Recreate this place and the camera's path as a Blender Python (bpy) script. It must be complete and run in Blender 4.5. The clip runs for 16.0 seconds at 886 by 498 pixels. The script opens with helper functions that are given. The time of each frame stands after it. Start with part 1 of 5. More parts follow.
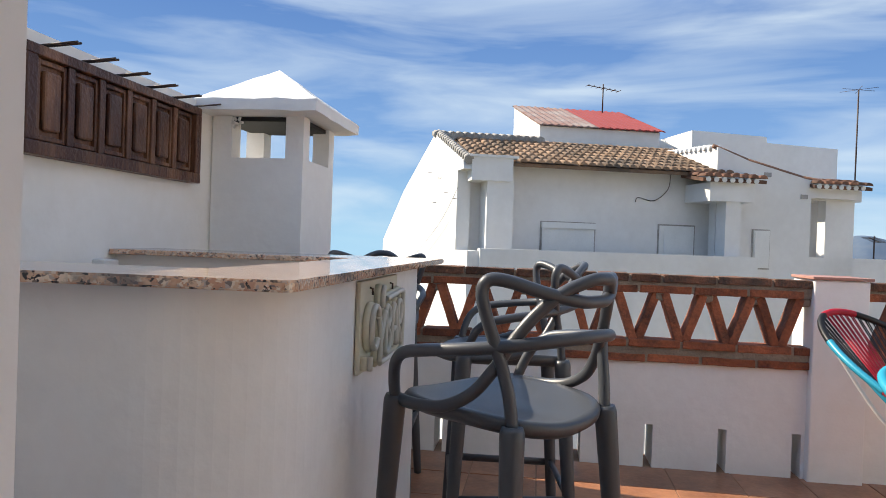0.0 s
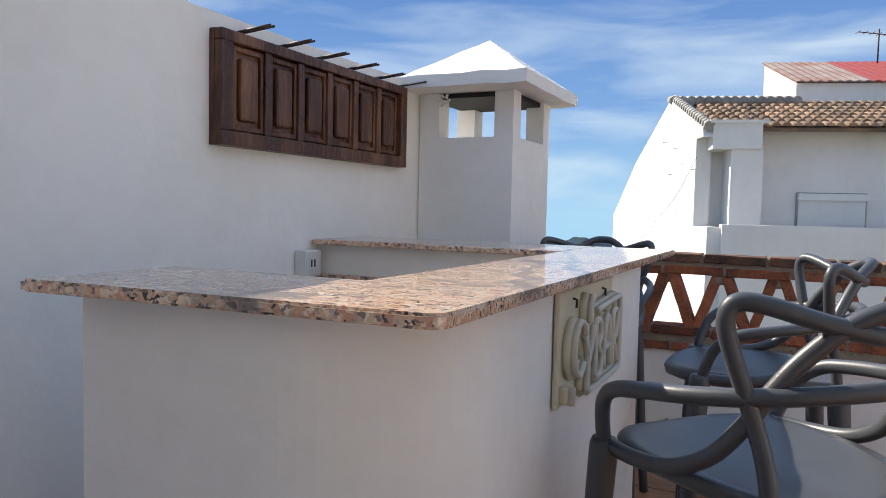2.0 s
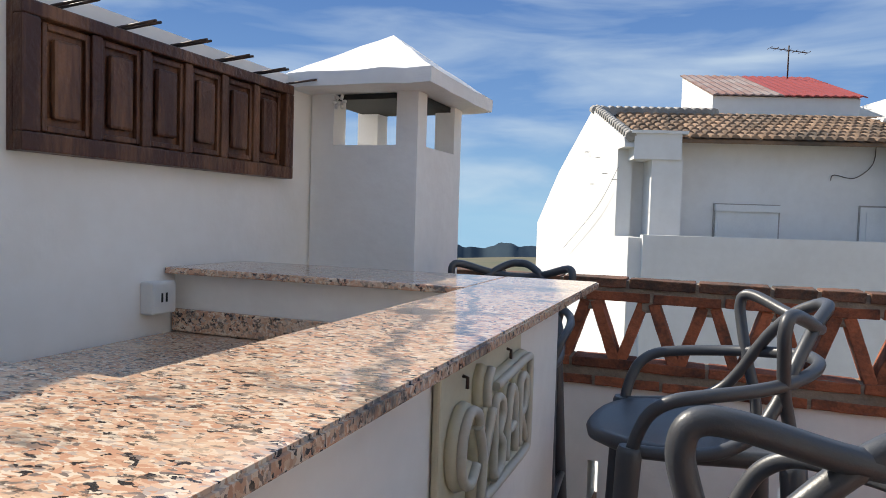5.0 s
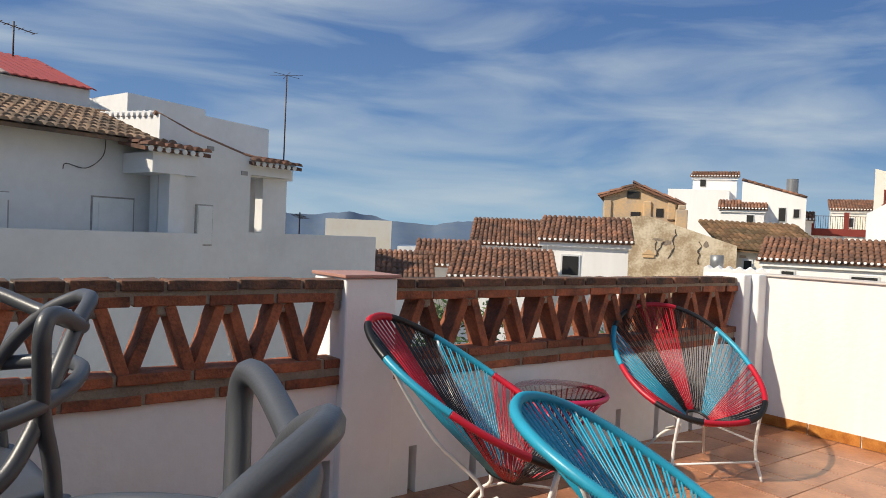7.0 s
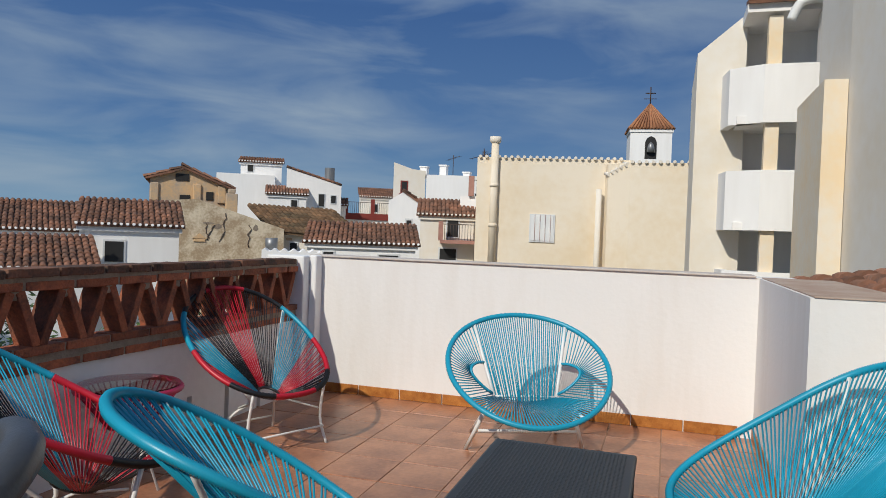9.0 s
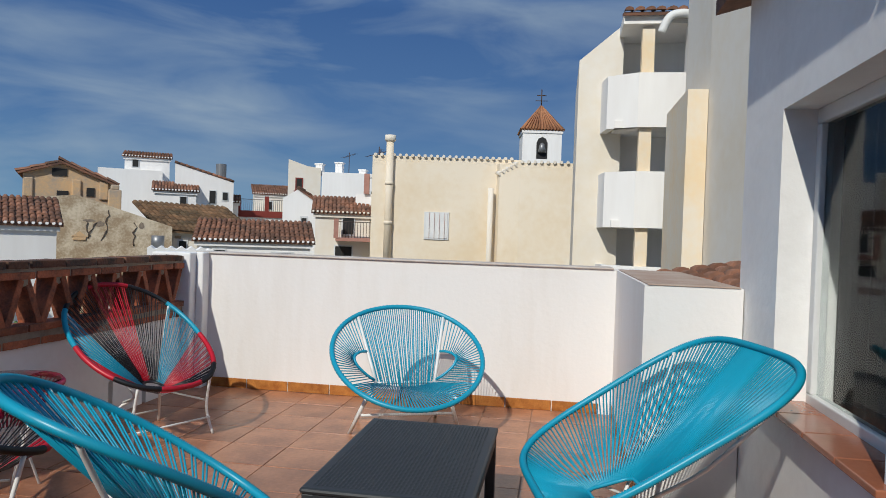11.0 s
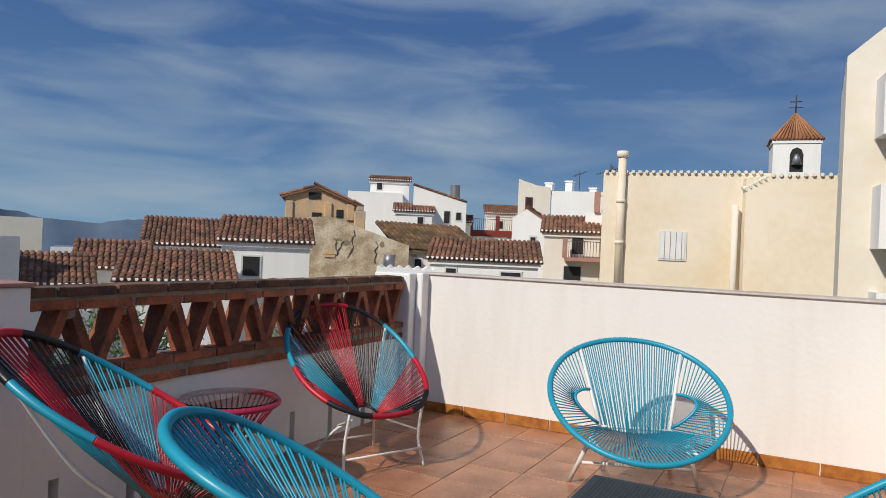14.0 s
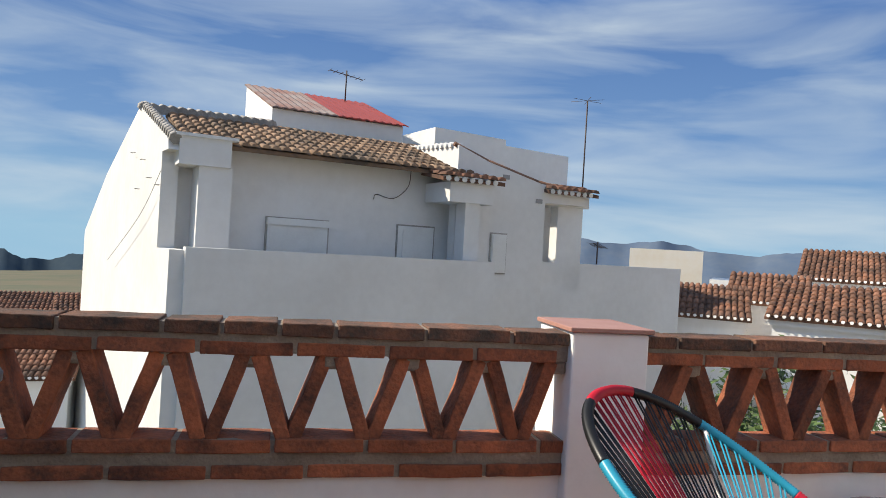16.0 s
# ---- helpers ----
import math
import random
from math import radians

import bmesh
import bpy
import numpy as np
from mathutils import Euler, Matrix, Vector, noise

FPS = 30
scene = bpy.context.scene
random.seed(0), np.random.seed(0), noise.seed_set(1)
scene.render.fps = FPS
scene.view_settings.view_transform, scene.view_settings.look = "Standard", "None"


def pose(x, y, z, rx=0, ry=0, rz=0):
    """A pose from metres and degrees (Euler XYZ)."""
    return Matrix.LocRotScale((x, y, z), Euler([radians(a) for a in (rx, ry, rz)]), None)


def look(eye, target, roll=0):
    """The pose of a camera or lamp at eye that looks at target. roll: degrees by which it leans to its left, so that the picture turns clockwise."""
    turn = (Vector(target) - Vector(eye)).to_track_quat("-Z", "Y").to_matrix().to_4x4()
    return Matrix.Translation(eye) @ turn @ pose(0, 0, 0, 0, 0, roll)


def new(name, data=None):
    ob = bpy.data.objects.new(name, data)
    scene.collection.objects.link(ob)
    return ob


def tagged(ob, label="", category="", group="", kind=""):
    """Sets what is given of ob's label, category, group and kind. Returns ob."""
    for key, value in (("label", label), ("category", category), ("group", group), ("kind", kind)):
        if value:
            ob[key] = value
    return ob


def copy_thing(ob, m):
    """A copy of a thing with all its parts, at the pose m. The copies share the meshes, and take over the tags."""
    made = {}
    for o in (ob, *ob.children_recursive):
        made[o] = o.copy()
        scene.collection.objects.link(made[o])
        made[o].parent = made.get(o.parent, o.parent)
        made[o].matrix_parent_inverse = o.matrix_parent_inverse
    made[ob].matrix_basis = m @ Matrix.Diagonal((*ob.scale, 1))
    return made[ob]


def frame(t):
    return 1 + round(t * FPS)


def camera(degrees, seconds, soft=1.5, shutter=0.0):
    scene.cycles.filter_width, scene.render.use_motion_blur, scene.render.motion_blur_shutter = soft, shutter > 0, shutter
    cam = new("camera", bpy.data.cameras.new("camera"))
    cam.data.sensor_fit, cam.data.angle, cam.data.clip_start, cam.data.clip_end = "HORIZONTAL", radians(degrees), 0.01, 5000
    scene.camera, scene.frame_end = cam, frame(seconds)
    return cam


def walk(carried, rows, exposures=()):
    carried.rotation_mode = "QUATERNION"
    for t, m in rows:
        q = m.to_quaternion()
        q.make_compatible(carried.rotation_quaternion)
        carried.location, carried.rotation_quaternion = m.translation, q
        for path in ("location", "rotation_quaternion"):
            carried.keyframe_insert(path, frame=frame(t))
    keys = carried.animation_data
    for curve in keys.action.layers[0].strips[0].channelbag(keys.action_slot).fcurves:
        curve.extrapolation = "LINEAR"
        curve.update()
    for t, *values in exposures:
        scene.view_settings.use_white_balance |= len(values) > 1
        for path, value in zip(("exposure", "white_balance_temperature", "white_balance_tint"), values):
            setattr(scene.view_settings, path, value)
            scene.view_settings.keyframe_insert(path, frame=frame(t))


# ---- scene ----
cam = camera(64.3, 16.0, 0.9)
PATH = [
    (0, (-1.378, -3.789, 1.155), (-1.653, -1.809, 1.133), 2.0),
    (0.5, (-1.383, -3.686, 1.144), (-1.743, -1.719, 1.115), 2.0),
    (1, (-1.409, -3.603, 1.164), (-1.883, -1.661, 1.118), 1.7),
    (1.5, (-1.426, -3.532, 1.168), (-2.088, -1.646, 1.096), 1.5),
    (2, (-1.413, -3.423, 1.205), (-2.302, -1.634, 1.091), 1.3),
    (2.5, (-1.395, -3.357, 1.279), (-2.442, -1.66, 1.129), 1.0),
    (3, (-1.399, -3.324, 1.296), (-2.495, -1.659, 1.134), 1.0),
    (3.2, (-1.398, -3.31, 1.308), (-2.49, -1.641, 1.15), 1.0),
    (5.3, (-1.489, -2.925, 1.246), (-1.983, -0.988, 1.169), 1.7),
    (5.5, (-1.49, -2.878, 1.239), (-1.807, -0.905, 1.17), 1.6),
    (6, (-1.539, -2.79, 1.243), (-1.287, -0.807, 1.18), 1.6),
    (6.5, (-1.544, -2.739, 1.24), (-0.749, -0.905, 1.183), 1.9),
    (7, (-1.487, -2.679, 1.234), (-0.291, -1.076, 1.192), 2.4),
    (7.5, (-1.478, -2.677, 1.231), (-0.018, -1.311, 1.205), 2.7),
    (8, (-1.536, -2.681, 1.232), (0.109, -1.544, 1.209), 2.5),
    (8.5, (-1.519, -2.633, 1.224), (0.275, -1.749, 1.194), 2.2),
    (9, (-1.59, -2.603, 1.23), (0.315, -1.997, 1.192), 2.1),
    (9.5, (-1.63, -2.626, 1.229), (0.332, -2.245, 1.187), 2.2),
    (9.7, (-1.654, -2.66, 1.231), (0.319, -2.336, 1.189), 2.3),
    (12, (-1.884, -2.777, 1.215), (0.086, -2.435, 1.186), 1.5),
    (12.5, (-1.8, -2.755, 1.212), (0.166, -2.391, 1.189), 1.3),
    (13, (-1.619, -2.733, 1.214), (0.33, -2.282, 1.196), 1.6),
    (13.5, (-1.452, -2.694, 1.223), (0.445, -2.059, 1.211), 1.8),
    (14, (-1.406, -2.689, 1.246), (0.36, -1.75, 1.241), 2.4),
    (14.5, (-1.238, -2.596, 1.267), (0.257, -1.268, 1.28), 3.0),
    (15, (-1.134, -2.503, 1.286), (0.01, -0.863, 1.299), 3.0),
    (15.5, (-1.014, -2.285, 1.264), (-0.238, -0.441, 1.276), 3.5),
    (16, (-0.877, -2.096, 1.269), (-0.466, -0.139, 1.265), 3.4),
]
walk(cam, [(t, look(eye, target, roll)) for t, eye, target, roll in PATH],
     [(0, 1.27, 7400, 8), (1, 1.2, 7250, 8), (2, 1.25, 7200, 8), (3, 1.13, 7100, 8), (5.5, 1.0, 7150, 8), (7, 0.66, 7350, 8), (7.5, 0.38, 7000, 8), (8, 0.28, 6750, 7), (9, 0.03, 6500, 6), (12.5, 0.02, 6300, 5), (13.5, 0.03, 6500, 6), (14, 0.14, 6700, 7), (14.7, 0.4, 6900, 8), (15.2, 0.74, 7050, 8), (16, 0.9, 7350, 8)])

# ---- world, sun, exposure ----
SUN_FROM = Vector((-1.2, 0.31, 1.0)).normalized()
sun_data = bpy.data.lights.new("sun", "SUN")
sun_data.energy, sun_data.angle, sun_data.color = 3.25, radians(0.53), (1.0, 0.94, 0.86)
sun = new("sun", sun_data)
sun.matrix_world = look(SUN_FROM * 50, (0, 0, 0))

world = bpy.data.worlds.new("sky")
scene.world = world
world.use_nodes = True
wn, wl = world.node_tree.nodes, world.node_tree.links
wn.clear()
w_out, w_bg, w_sky = wn.new("ShaderNodeOutputWorld"), wn.new("ShaderNodeBackground"), wn.new("ShaderNodeTexSky")
w_sky.sky_type, w_sky.sun_disc = "NISHITA", False
w_sky.sun_elevation = math.asin(SUN_FROM.z)
w_sky.sun_rotation = math.atan2(SUN_FROM.x, SUN_FROM.y)
w_sky.altitude, w_sky.air_density, w_sky.dust_density, w_sky.ozone_density = 500, 1.0, 0.15, 3.0
w_bg.inputs["Strength"].default_value = 0.15
# thin streaky cirrus
w_co, w_map = wn.new("ShaderNodeTexCoord"), wn.new("ShaderNodeMapping")
w_map.inputs["Scale"].default_value = (1.7, 2.4, 10.0)
w_map.inputs["Rotation"].default_value = (radians(6), radians(-5), radians(25))
w_n1, w_n2 = wn.new("ShaderNodeTexNoise"), wn.new("ShaderNodeTexNoise")
w_n1.inputs["Scale"].default_value, w_n1.inputs["Detail"].default_value, w_n1.inputs["Distortion"].default_value = 1.7, 10, 0.45
w_n2.inputs["Scale"].default_value, w_n2.inputs["Detail"].default_value = 0.7, 3
w_r1, w_mul, w_mix = wn.new("ShaderNodeMapRange"), wn.new("ShaderNodeMath"), wn.new("ShaderNodeMix")
w_r1.inputs["From Min"].default_value, w_r1.inputs["From Max"].default_value = 0.40, 0.86
w_r2 = wn.new("ShaderNodeMapRange")
w_r2.inputs["From Min"].default_value, w_r2.inputs["From Max"].default_value = 0.28, 0.5
w_mul.operation = "MULTIPLY"
w_mix.data_type = "RGBA"
# low haze: pale at the horizon, deep blue higher up, then the plain sky model
w_sep, w_ramp, w_f = wn.new("ShaderNodeSeparateXYZ"), wn.new("ShaderNodeValToRGB"), wn.new("ShaderNodeMapRange")
w_ramp.color_ramp.elements[0].position, w_ramp.color_ramp.elements[0].color = 0.0, (1.09, 1.95, 2.88, 1)
w_ramp.color_ramp.elements[1].position, w_ramp.color_ramp.elements[1].color = 0.36, (0.24, 0.62, 1.75, 1)
w_el = w_ramp.color_ramp.elements.new(0.14)
w_el.color = (0.58, 1.18, 2.38, 1)
w_f.inputs["From Min"].default_value, w_f.inputs["From Max"].default_value = 0.30, 0.62
w_tint = wn.new("ShaderNodeMix")
w_tint.data_type = "RGBA"
wl.new(w_co.outputs["Generated"], w_sep.inputs["Vector"])
wl.new(w_sep.outputs["Z"], w_ramp.inputs["Fac"])
wl.new(w_sep.outputs["Z"], w_f.inputs["Value"])
wl.new(w_f.outputs["Result"], w_tint.inputs["Factor"])
wl.new(w_ramp.outputs["Color"], w_tint.inputs["A"])
wl.new(w_co.outputs["Generated"], w_map.inputs["Vector"])
for n in (w_n1, w_n2):
    wl.new(w_map.outputs["Vector"], n.inputs["Vector"])
wl.new(w_n1.outputs["Fac"], w_r1.inputs["Value"])
wl.new(w_n2.outputs["Fac"], w_r2.inputs["Value"])
wl.new(w_r1.outputs["Result"], w_mul.inputs[0])
wl.new(w_r2.outputs["Result"], w_mul.inputs[1])
wl.new(w_sky.outputs["Color"], w_tint.inputs["B"])
wl.new(w_mul.outputs["Value"], w_mix.inputs["Factor"])
wl.new(w_tint.outputs["Result"], w_mix.inputs["A"])
w_mix.inputs["B"].default_value = (2.05, 2.52, 3.1, 1)
wl.new(w_mix.outputs["Result"], w_bg.inputs["Color"])
wl.new(w_bg.outputs["Background"], w_out.inputs["Surface"])


# ---- materials ----
def material(name, colour, rough=0.8, second=None, scale=6.0, amount=0.5, bump=0.0, bump_scale=40.0, metal=0.0, per=0.0, streak=False, spec=0.4, edge=(0.55, 0.95)):
    """Base colour mixed with a second one by a broad and a fine noise, with relief; per: lightness change from piece to piece."""
    m = bpy.data.materials.new(name)
    m.use_nodes = True
    nt = m.node_tree
    b = nt.nodes["Principled BSDF"]
    b.inputs["Roughness"].default_value, b.inputs["Metallic"].default_value = rough, metal
    b.inputs["Specular IOR Level"].default_value = spec
    co = nt.nodes.new("ShaderNodeTexCoord")
    mp = nt.nodes.new("ShaderNodeMapping")
    nt.links.new(co.outputs["Object"], mp.inputs["Vector"])
    if streak:
        mp.inputs["Scale"].default_value = (1, 1, 0.15)
    n1, n2 = nt.nodes.new("ShaderNodeTexNoise"), nt.nodes.new("ShaderNodeTexNoise")
    n1.inputs["Scale"].default_value, n1.inputs["Detail"].default_value = scale, 5
    n2.inputs["Scale"].default_value, n2.inputs["Detail"].default_value = scale * 9, 4
    add = nt.nodes.new("ShaderNodeMath")
    add.operation = "MULTIPLY_ADD"
    add.inputs[1].default_value = 0.45
    rng = nt.nodes.new("ShaderNodeMapRange")
    rng.inputs["From Min"].default_value, rng.inputs["From Max"].default_value = edge
    rng.inputs["To Max"].default_value = amount
    mix = nt.nodes.new("ShaderNodeMix")
    mix.data_type = "RGBA"
    mix.inputs["A"].default_value = (*colour, 1)
    mix.inputs["B"].default_value = (*(second or [c * 0.7 for c in colour]), 1)
    for n in (n1, n2):
        nt.links.new(mp.outputs["Vector"], n.inputs["Vector"])
    nt.links.new(n2.outputs["Fac"], add.inputs[0])
    nt.links.new(n1.outputs["Fac"], add.inputs[2])
    nt.links.new(add.outputs[0], rng.inputs["Value"])
    nt.links.new(rng.outputs["Result"], mix.inputs["Factor"])
    out = mix.outputs["Result"]
    if per:
        shift, jump = nt.nodes.new("ShaderNodeObjectInfo"), nt.nodes.new("ShaderNodeVectorMath")
        jump.operation = "MULTIPLY_ADD"
        jump.inputs[1].default_value = (23.0, 41.0, 17.0)
        nt.links.new(shift.outputs["Random"], jump.inputs[0])
        nt.links.new(co.outputs["Object"], jump.inputs[2])
        nt.links.new(jump.outputs["Vector"], mp.inputs["Vector"])
        info, geo = nt.nodes.new("ShaderNodeObjectInfo"), nt.nodes.new("ShaderNodeNewGeometry")
        both = nt.nodes.new("ShaderNodeMath")
        both.operation = "ADD"
        nt.links.new(info.outputs["Random"], both.inputs[0])
        nt.links.new(geo.outputs["Random Per Island"], both.inputs[1])
        frac = nt.nodes.new("ShaderNodeMath")
        frac.operation = "FRACT"
        nt.links.new(both.outputs[0], frac.inputs[0])
        r = nt.nodes.new("ShaderNodeMapRange")
        r.inputs["To Min"].default_value, r.inputs["To Max"].default_value = 1 - per, 1 + per
        nt.links.new(frac.outputs[0], r.inputs["Value"])
        hsv = nt.nodes.new("ShaderNodeHueSaturation")
        nt.links.new(r.outputs["Result"], hsv.inputs["Value"])
        nt.links.new(out, hsv.inputs["Color"])
        out = hsv.outputs["Color"]
    nt.links.new(out, b.inputs["Base Color"])
    if bump:
        n3, bp = nt.nodes.new("ShaderNodeTexNoise"), nt.nodes.new("ShaderNodeBump")
        n3.inputs["Scale"].default_value, n3.inputs["Detail"].default_value = bump_scale, 6
        bp.inputs["Strength"].default_value, bp.inputs["Distance"].default_value = bump, 0.01
        nt.links.new(co.outputs["Object"], n3.inputs["Vector"])
        nt.links.new(n3.outputs["Fac"], bp.inputs["Height"])
        nt.links.new(bp.outputs["Normal"], b.inputs["Normal"])
    return m


WHITE = material("white_plaster", (0.84, 0.825, 0.80), 0.85, (0.72, 0.695, 0.65), 1.6, 0.55, 0.16, 30)
# Streaks are stains; base darkened from WHITE to dim the sunlit parapets.
PARAPET = material("stained_toned_down_plaster", (0.80, 0.77, 0.735), 0.85, (0.66, 0.60, 0.53), 1.3, 0.5, 0.16, 30, streak=True, edge=(0.68, 1.0))
ROUGH_WHITE = material("rough_white_plaster", (0.84, 0.82, 0.79), 0.9, (0.70, 0.67, 0.64), 2.2, 0.5, 0.35, 15)
FAR_WHITE = material("far_white_plaster", (0.88, 0.86, 0.83), 0.9, (0.74, 0.70, 0.66), 0.6, 0.6, 0.2, 4, streak=True)
# Far plaster again, darkened in colour so its sunlit gable stays below clipping.
NB_WHITE = material("toned_down_far_plaster", (0.75, 0.74, 0.72), 0.9, (0.63, 0.615, 0.59), 0.7, 0.7, 0.3, 5)
CREAM = material("cream_stucco", (0.81, 0.71, 0.565), 0.9, (0.74, 0.60, 0.41), 0.45, 0.9, 0.25, 6, edge=(0.6, 0.95))
STAINED = material("orange_stained_stucco", (0.80, 0.63, 0.41), 0.9, (0.78, 0.70, 0.58), 0.9, 0.9, 0.25, 6, edge=(0.55, 0.9))
PALE = material("pale_stucco", (0.78, 0.725, 0.64), 0.9, (0.73, 0.63, 0.48), 0.45, 0.8, 0.25, 6, edge=(0.6, 0.95))
OCHRE = material("crumbling_ochre_render", (0.62, 0.41, 0.22), 0.95, (0.40, 0.33, 0.26), 1.3, 0.95, 1.0, 9, edge=(0.62, 0.9))
BRICK = material("handmade_red_brick", (0.38, 0.115, 0.052), 0.85, (0.085, 0.04, 0.028), 8, 0.95, 0.7, 60, per=0.3)
TOPBRICK = material("weathered_top_brick", (0.19, 0.085, 0.05), 0.9, (0.06, 0.045, 0.035), 7, 0.95, 0.9, 50, per=0.3, edge=(0.58, 0.85))
MORTAR = material("grey_brown_mortar", (0.31, 0.25, 0.19), 0.95, (0.18, 0.135, 0.10), 12, 0.8, 0.7, 60)
TILE = material("terracotta_floor_tile", (0.42, 0.185, 0.095), 0.34, (0.22, 0.085, 0.045), 4.5, 1.0, 0.15, 30, per=0.16, spec=0.5)
GROUT = material("brown_grout", (0.36, 0.22, 0.15), 0.9, None, 9, 0.5)
SKIRT = material("orange_clay_skirting", (0.50, 0.20, 0.045), 0.42, (0.28, 0.085, 0.015), 16, 1.0, 0.1, 30, per=0.12)
SILLTILE = material("glazed_clay_sill_tile", (0.34, 0.12, 0.06), 0.22, (0.25, 0.08, 0.04), 5, 0.7, spec=0.6)
CAPTILE = material("pinkish_cap_tile", (0.42, 0.22, 0.17), 0.5, (0.33, 0.15, 0.11), 6, 0.7)
WOOD = material("dark_varnished_wood", (0.06, 0.02, 0.011), 0.38, (0.27, 0.125, 0.06), 9, 0.75, 0.5, 60, streak=True, edge=(0.66, 0.95))
IRON = material("rusty_dark_iron", (0.05, 0.035, 0.03), 0.6, (0.10, 0.05, 0.03), 30, 0.6)
PLASTIC = material("anthracite_plastic", (0.055, 0.058, 0.065), 0.4, (0.066, 0.069, 0.076), 5, 0.4, 0.06, 300, spec=0.6)
DARKTABLE = material("dark_grey_plastic", (0.028, 0.031, 0.034), 0.5, (0.04, 0.042, 0.045), 4, 0.5, 0.05, 200)
STEEL = material("white_painted_steel", (0.78, 0.77, 0.74), 0.4, (0.6, 0.55, 0.48), 20, 0.3)
BLUE = material("turquoise_cord", (0.012, 0.31, 0.46), 0.38, (0.02, 0.26, 0.38), 8, 0.5, spec=0.5)
RED = material("red_cord", (0.52, 0.012, 0.03), 0.38, (0.42, 0.01, 0.025), 8, 0.5, spec=0.5)
BLACK = material("black_cord", (0.012, 0.012, 0.013), 0.38, None, 8, 0.5, spec=0.5)
CRIMSON = material("crimson_cord", (0.42, 0.018, 0.075), 0.4, None, 8, 0.5)
SIGN = material("cream_plastic_sign", (0.62, 0.575, 0.44), 0.5, (0.50, 0.45, 0.33), 9, 0.6)
NEON = material("grey_white_tube", (0.58, 0.54, 0.46), 0.35, (0.45, 0.40, 0.32), 14, 0.6)
OLDTILE = material("pale_weathered_roof_tile", (0.36, 0.225, 0.14), 0.9, (0.13, 0.10, 0.075), 1.4, 0.95, 0.4, 12, per=0.35)
CEMENT = material("grey_mortared_ridge", (0.42, 0.40, 0.37), 0.95, (0.22, 0.20, 0.18), 2.5, 0.9, 0.6, 20)
ROOFTILE = material("weathered_roof_tile", (0.27, 0.125, 0.075), 0.9, (0.085, 0.055, 0.042), 1.6, 0.95, 0.4, 12, per=0.3)
REDSHEET = material("red_painted_sheet", (0.36, 0.06, 0.045), 0.6, (0.28, 0.05, 0.04), 1, 0.6)
RUSTSHEET = material("rusty_grey_sheet", (0.33, 0.27, 0.24), 0.8, (0.25, 0.10, 0.07), 1.6, 0.9)
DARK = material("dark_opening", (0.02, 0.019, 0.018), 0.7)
SHUTTER = material("white_roller_shutter", (0.76, 0.76, 0.74), 0.6, None, 3, 0.3)
ALU = material("white_aluminium_frame", (0.68, 0.68, 0.67), 0.4, None, 9, 0.2)
GREYMETAL = material("grey_metal", (0.28, 0.28, 0.28), 0.45, None, 20, 0.4, metal=0.6)
REDPAINT = material("dark_red_paint", (0.22, 0.035, 0.025), 0.7, None, 2, 0.5)
FOLIAGE = material("dark_leaves", (0.045, 0.085, 0.022), 0.6, (0.09, 0.13, 0.03), 4, 0.8, per=0.35)
BARK = material("grey_bark", (0.12, 0.09, 0.07), 0.9, None, 12, 0.8, 0.6, 30)
EARTH = material("dry_hillside", (0.085, 0.095, 0.05), 0.95, (0.16, 0.12, 0.07), 0.02, 0.9)
# Blue of far air is mixed into both hill colours.
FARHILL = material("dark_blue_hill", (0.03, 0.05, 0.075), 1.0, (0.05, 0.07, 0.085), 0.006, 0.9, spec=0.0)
HILL = material("haze_tinted_mountain", (0.085, 0.125, 0.19), 1.0, (0.13, 0.16, 0.20), 0.004, 0.9, spec=0.0)
CURTAIN = material("grey_curtain", (0.03, 0.03, 0.032), 0.9, None, 3, 0.4)


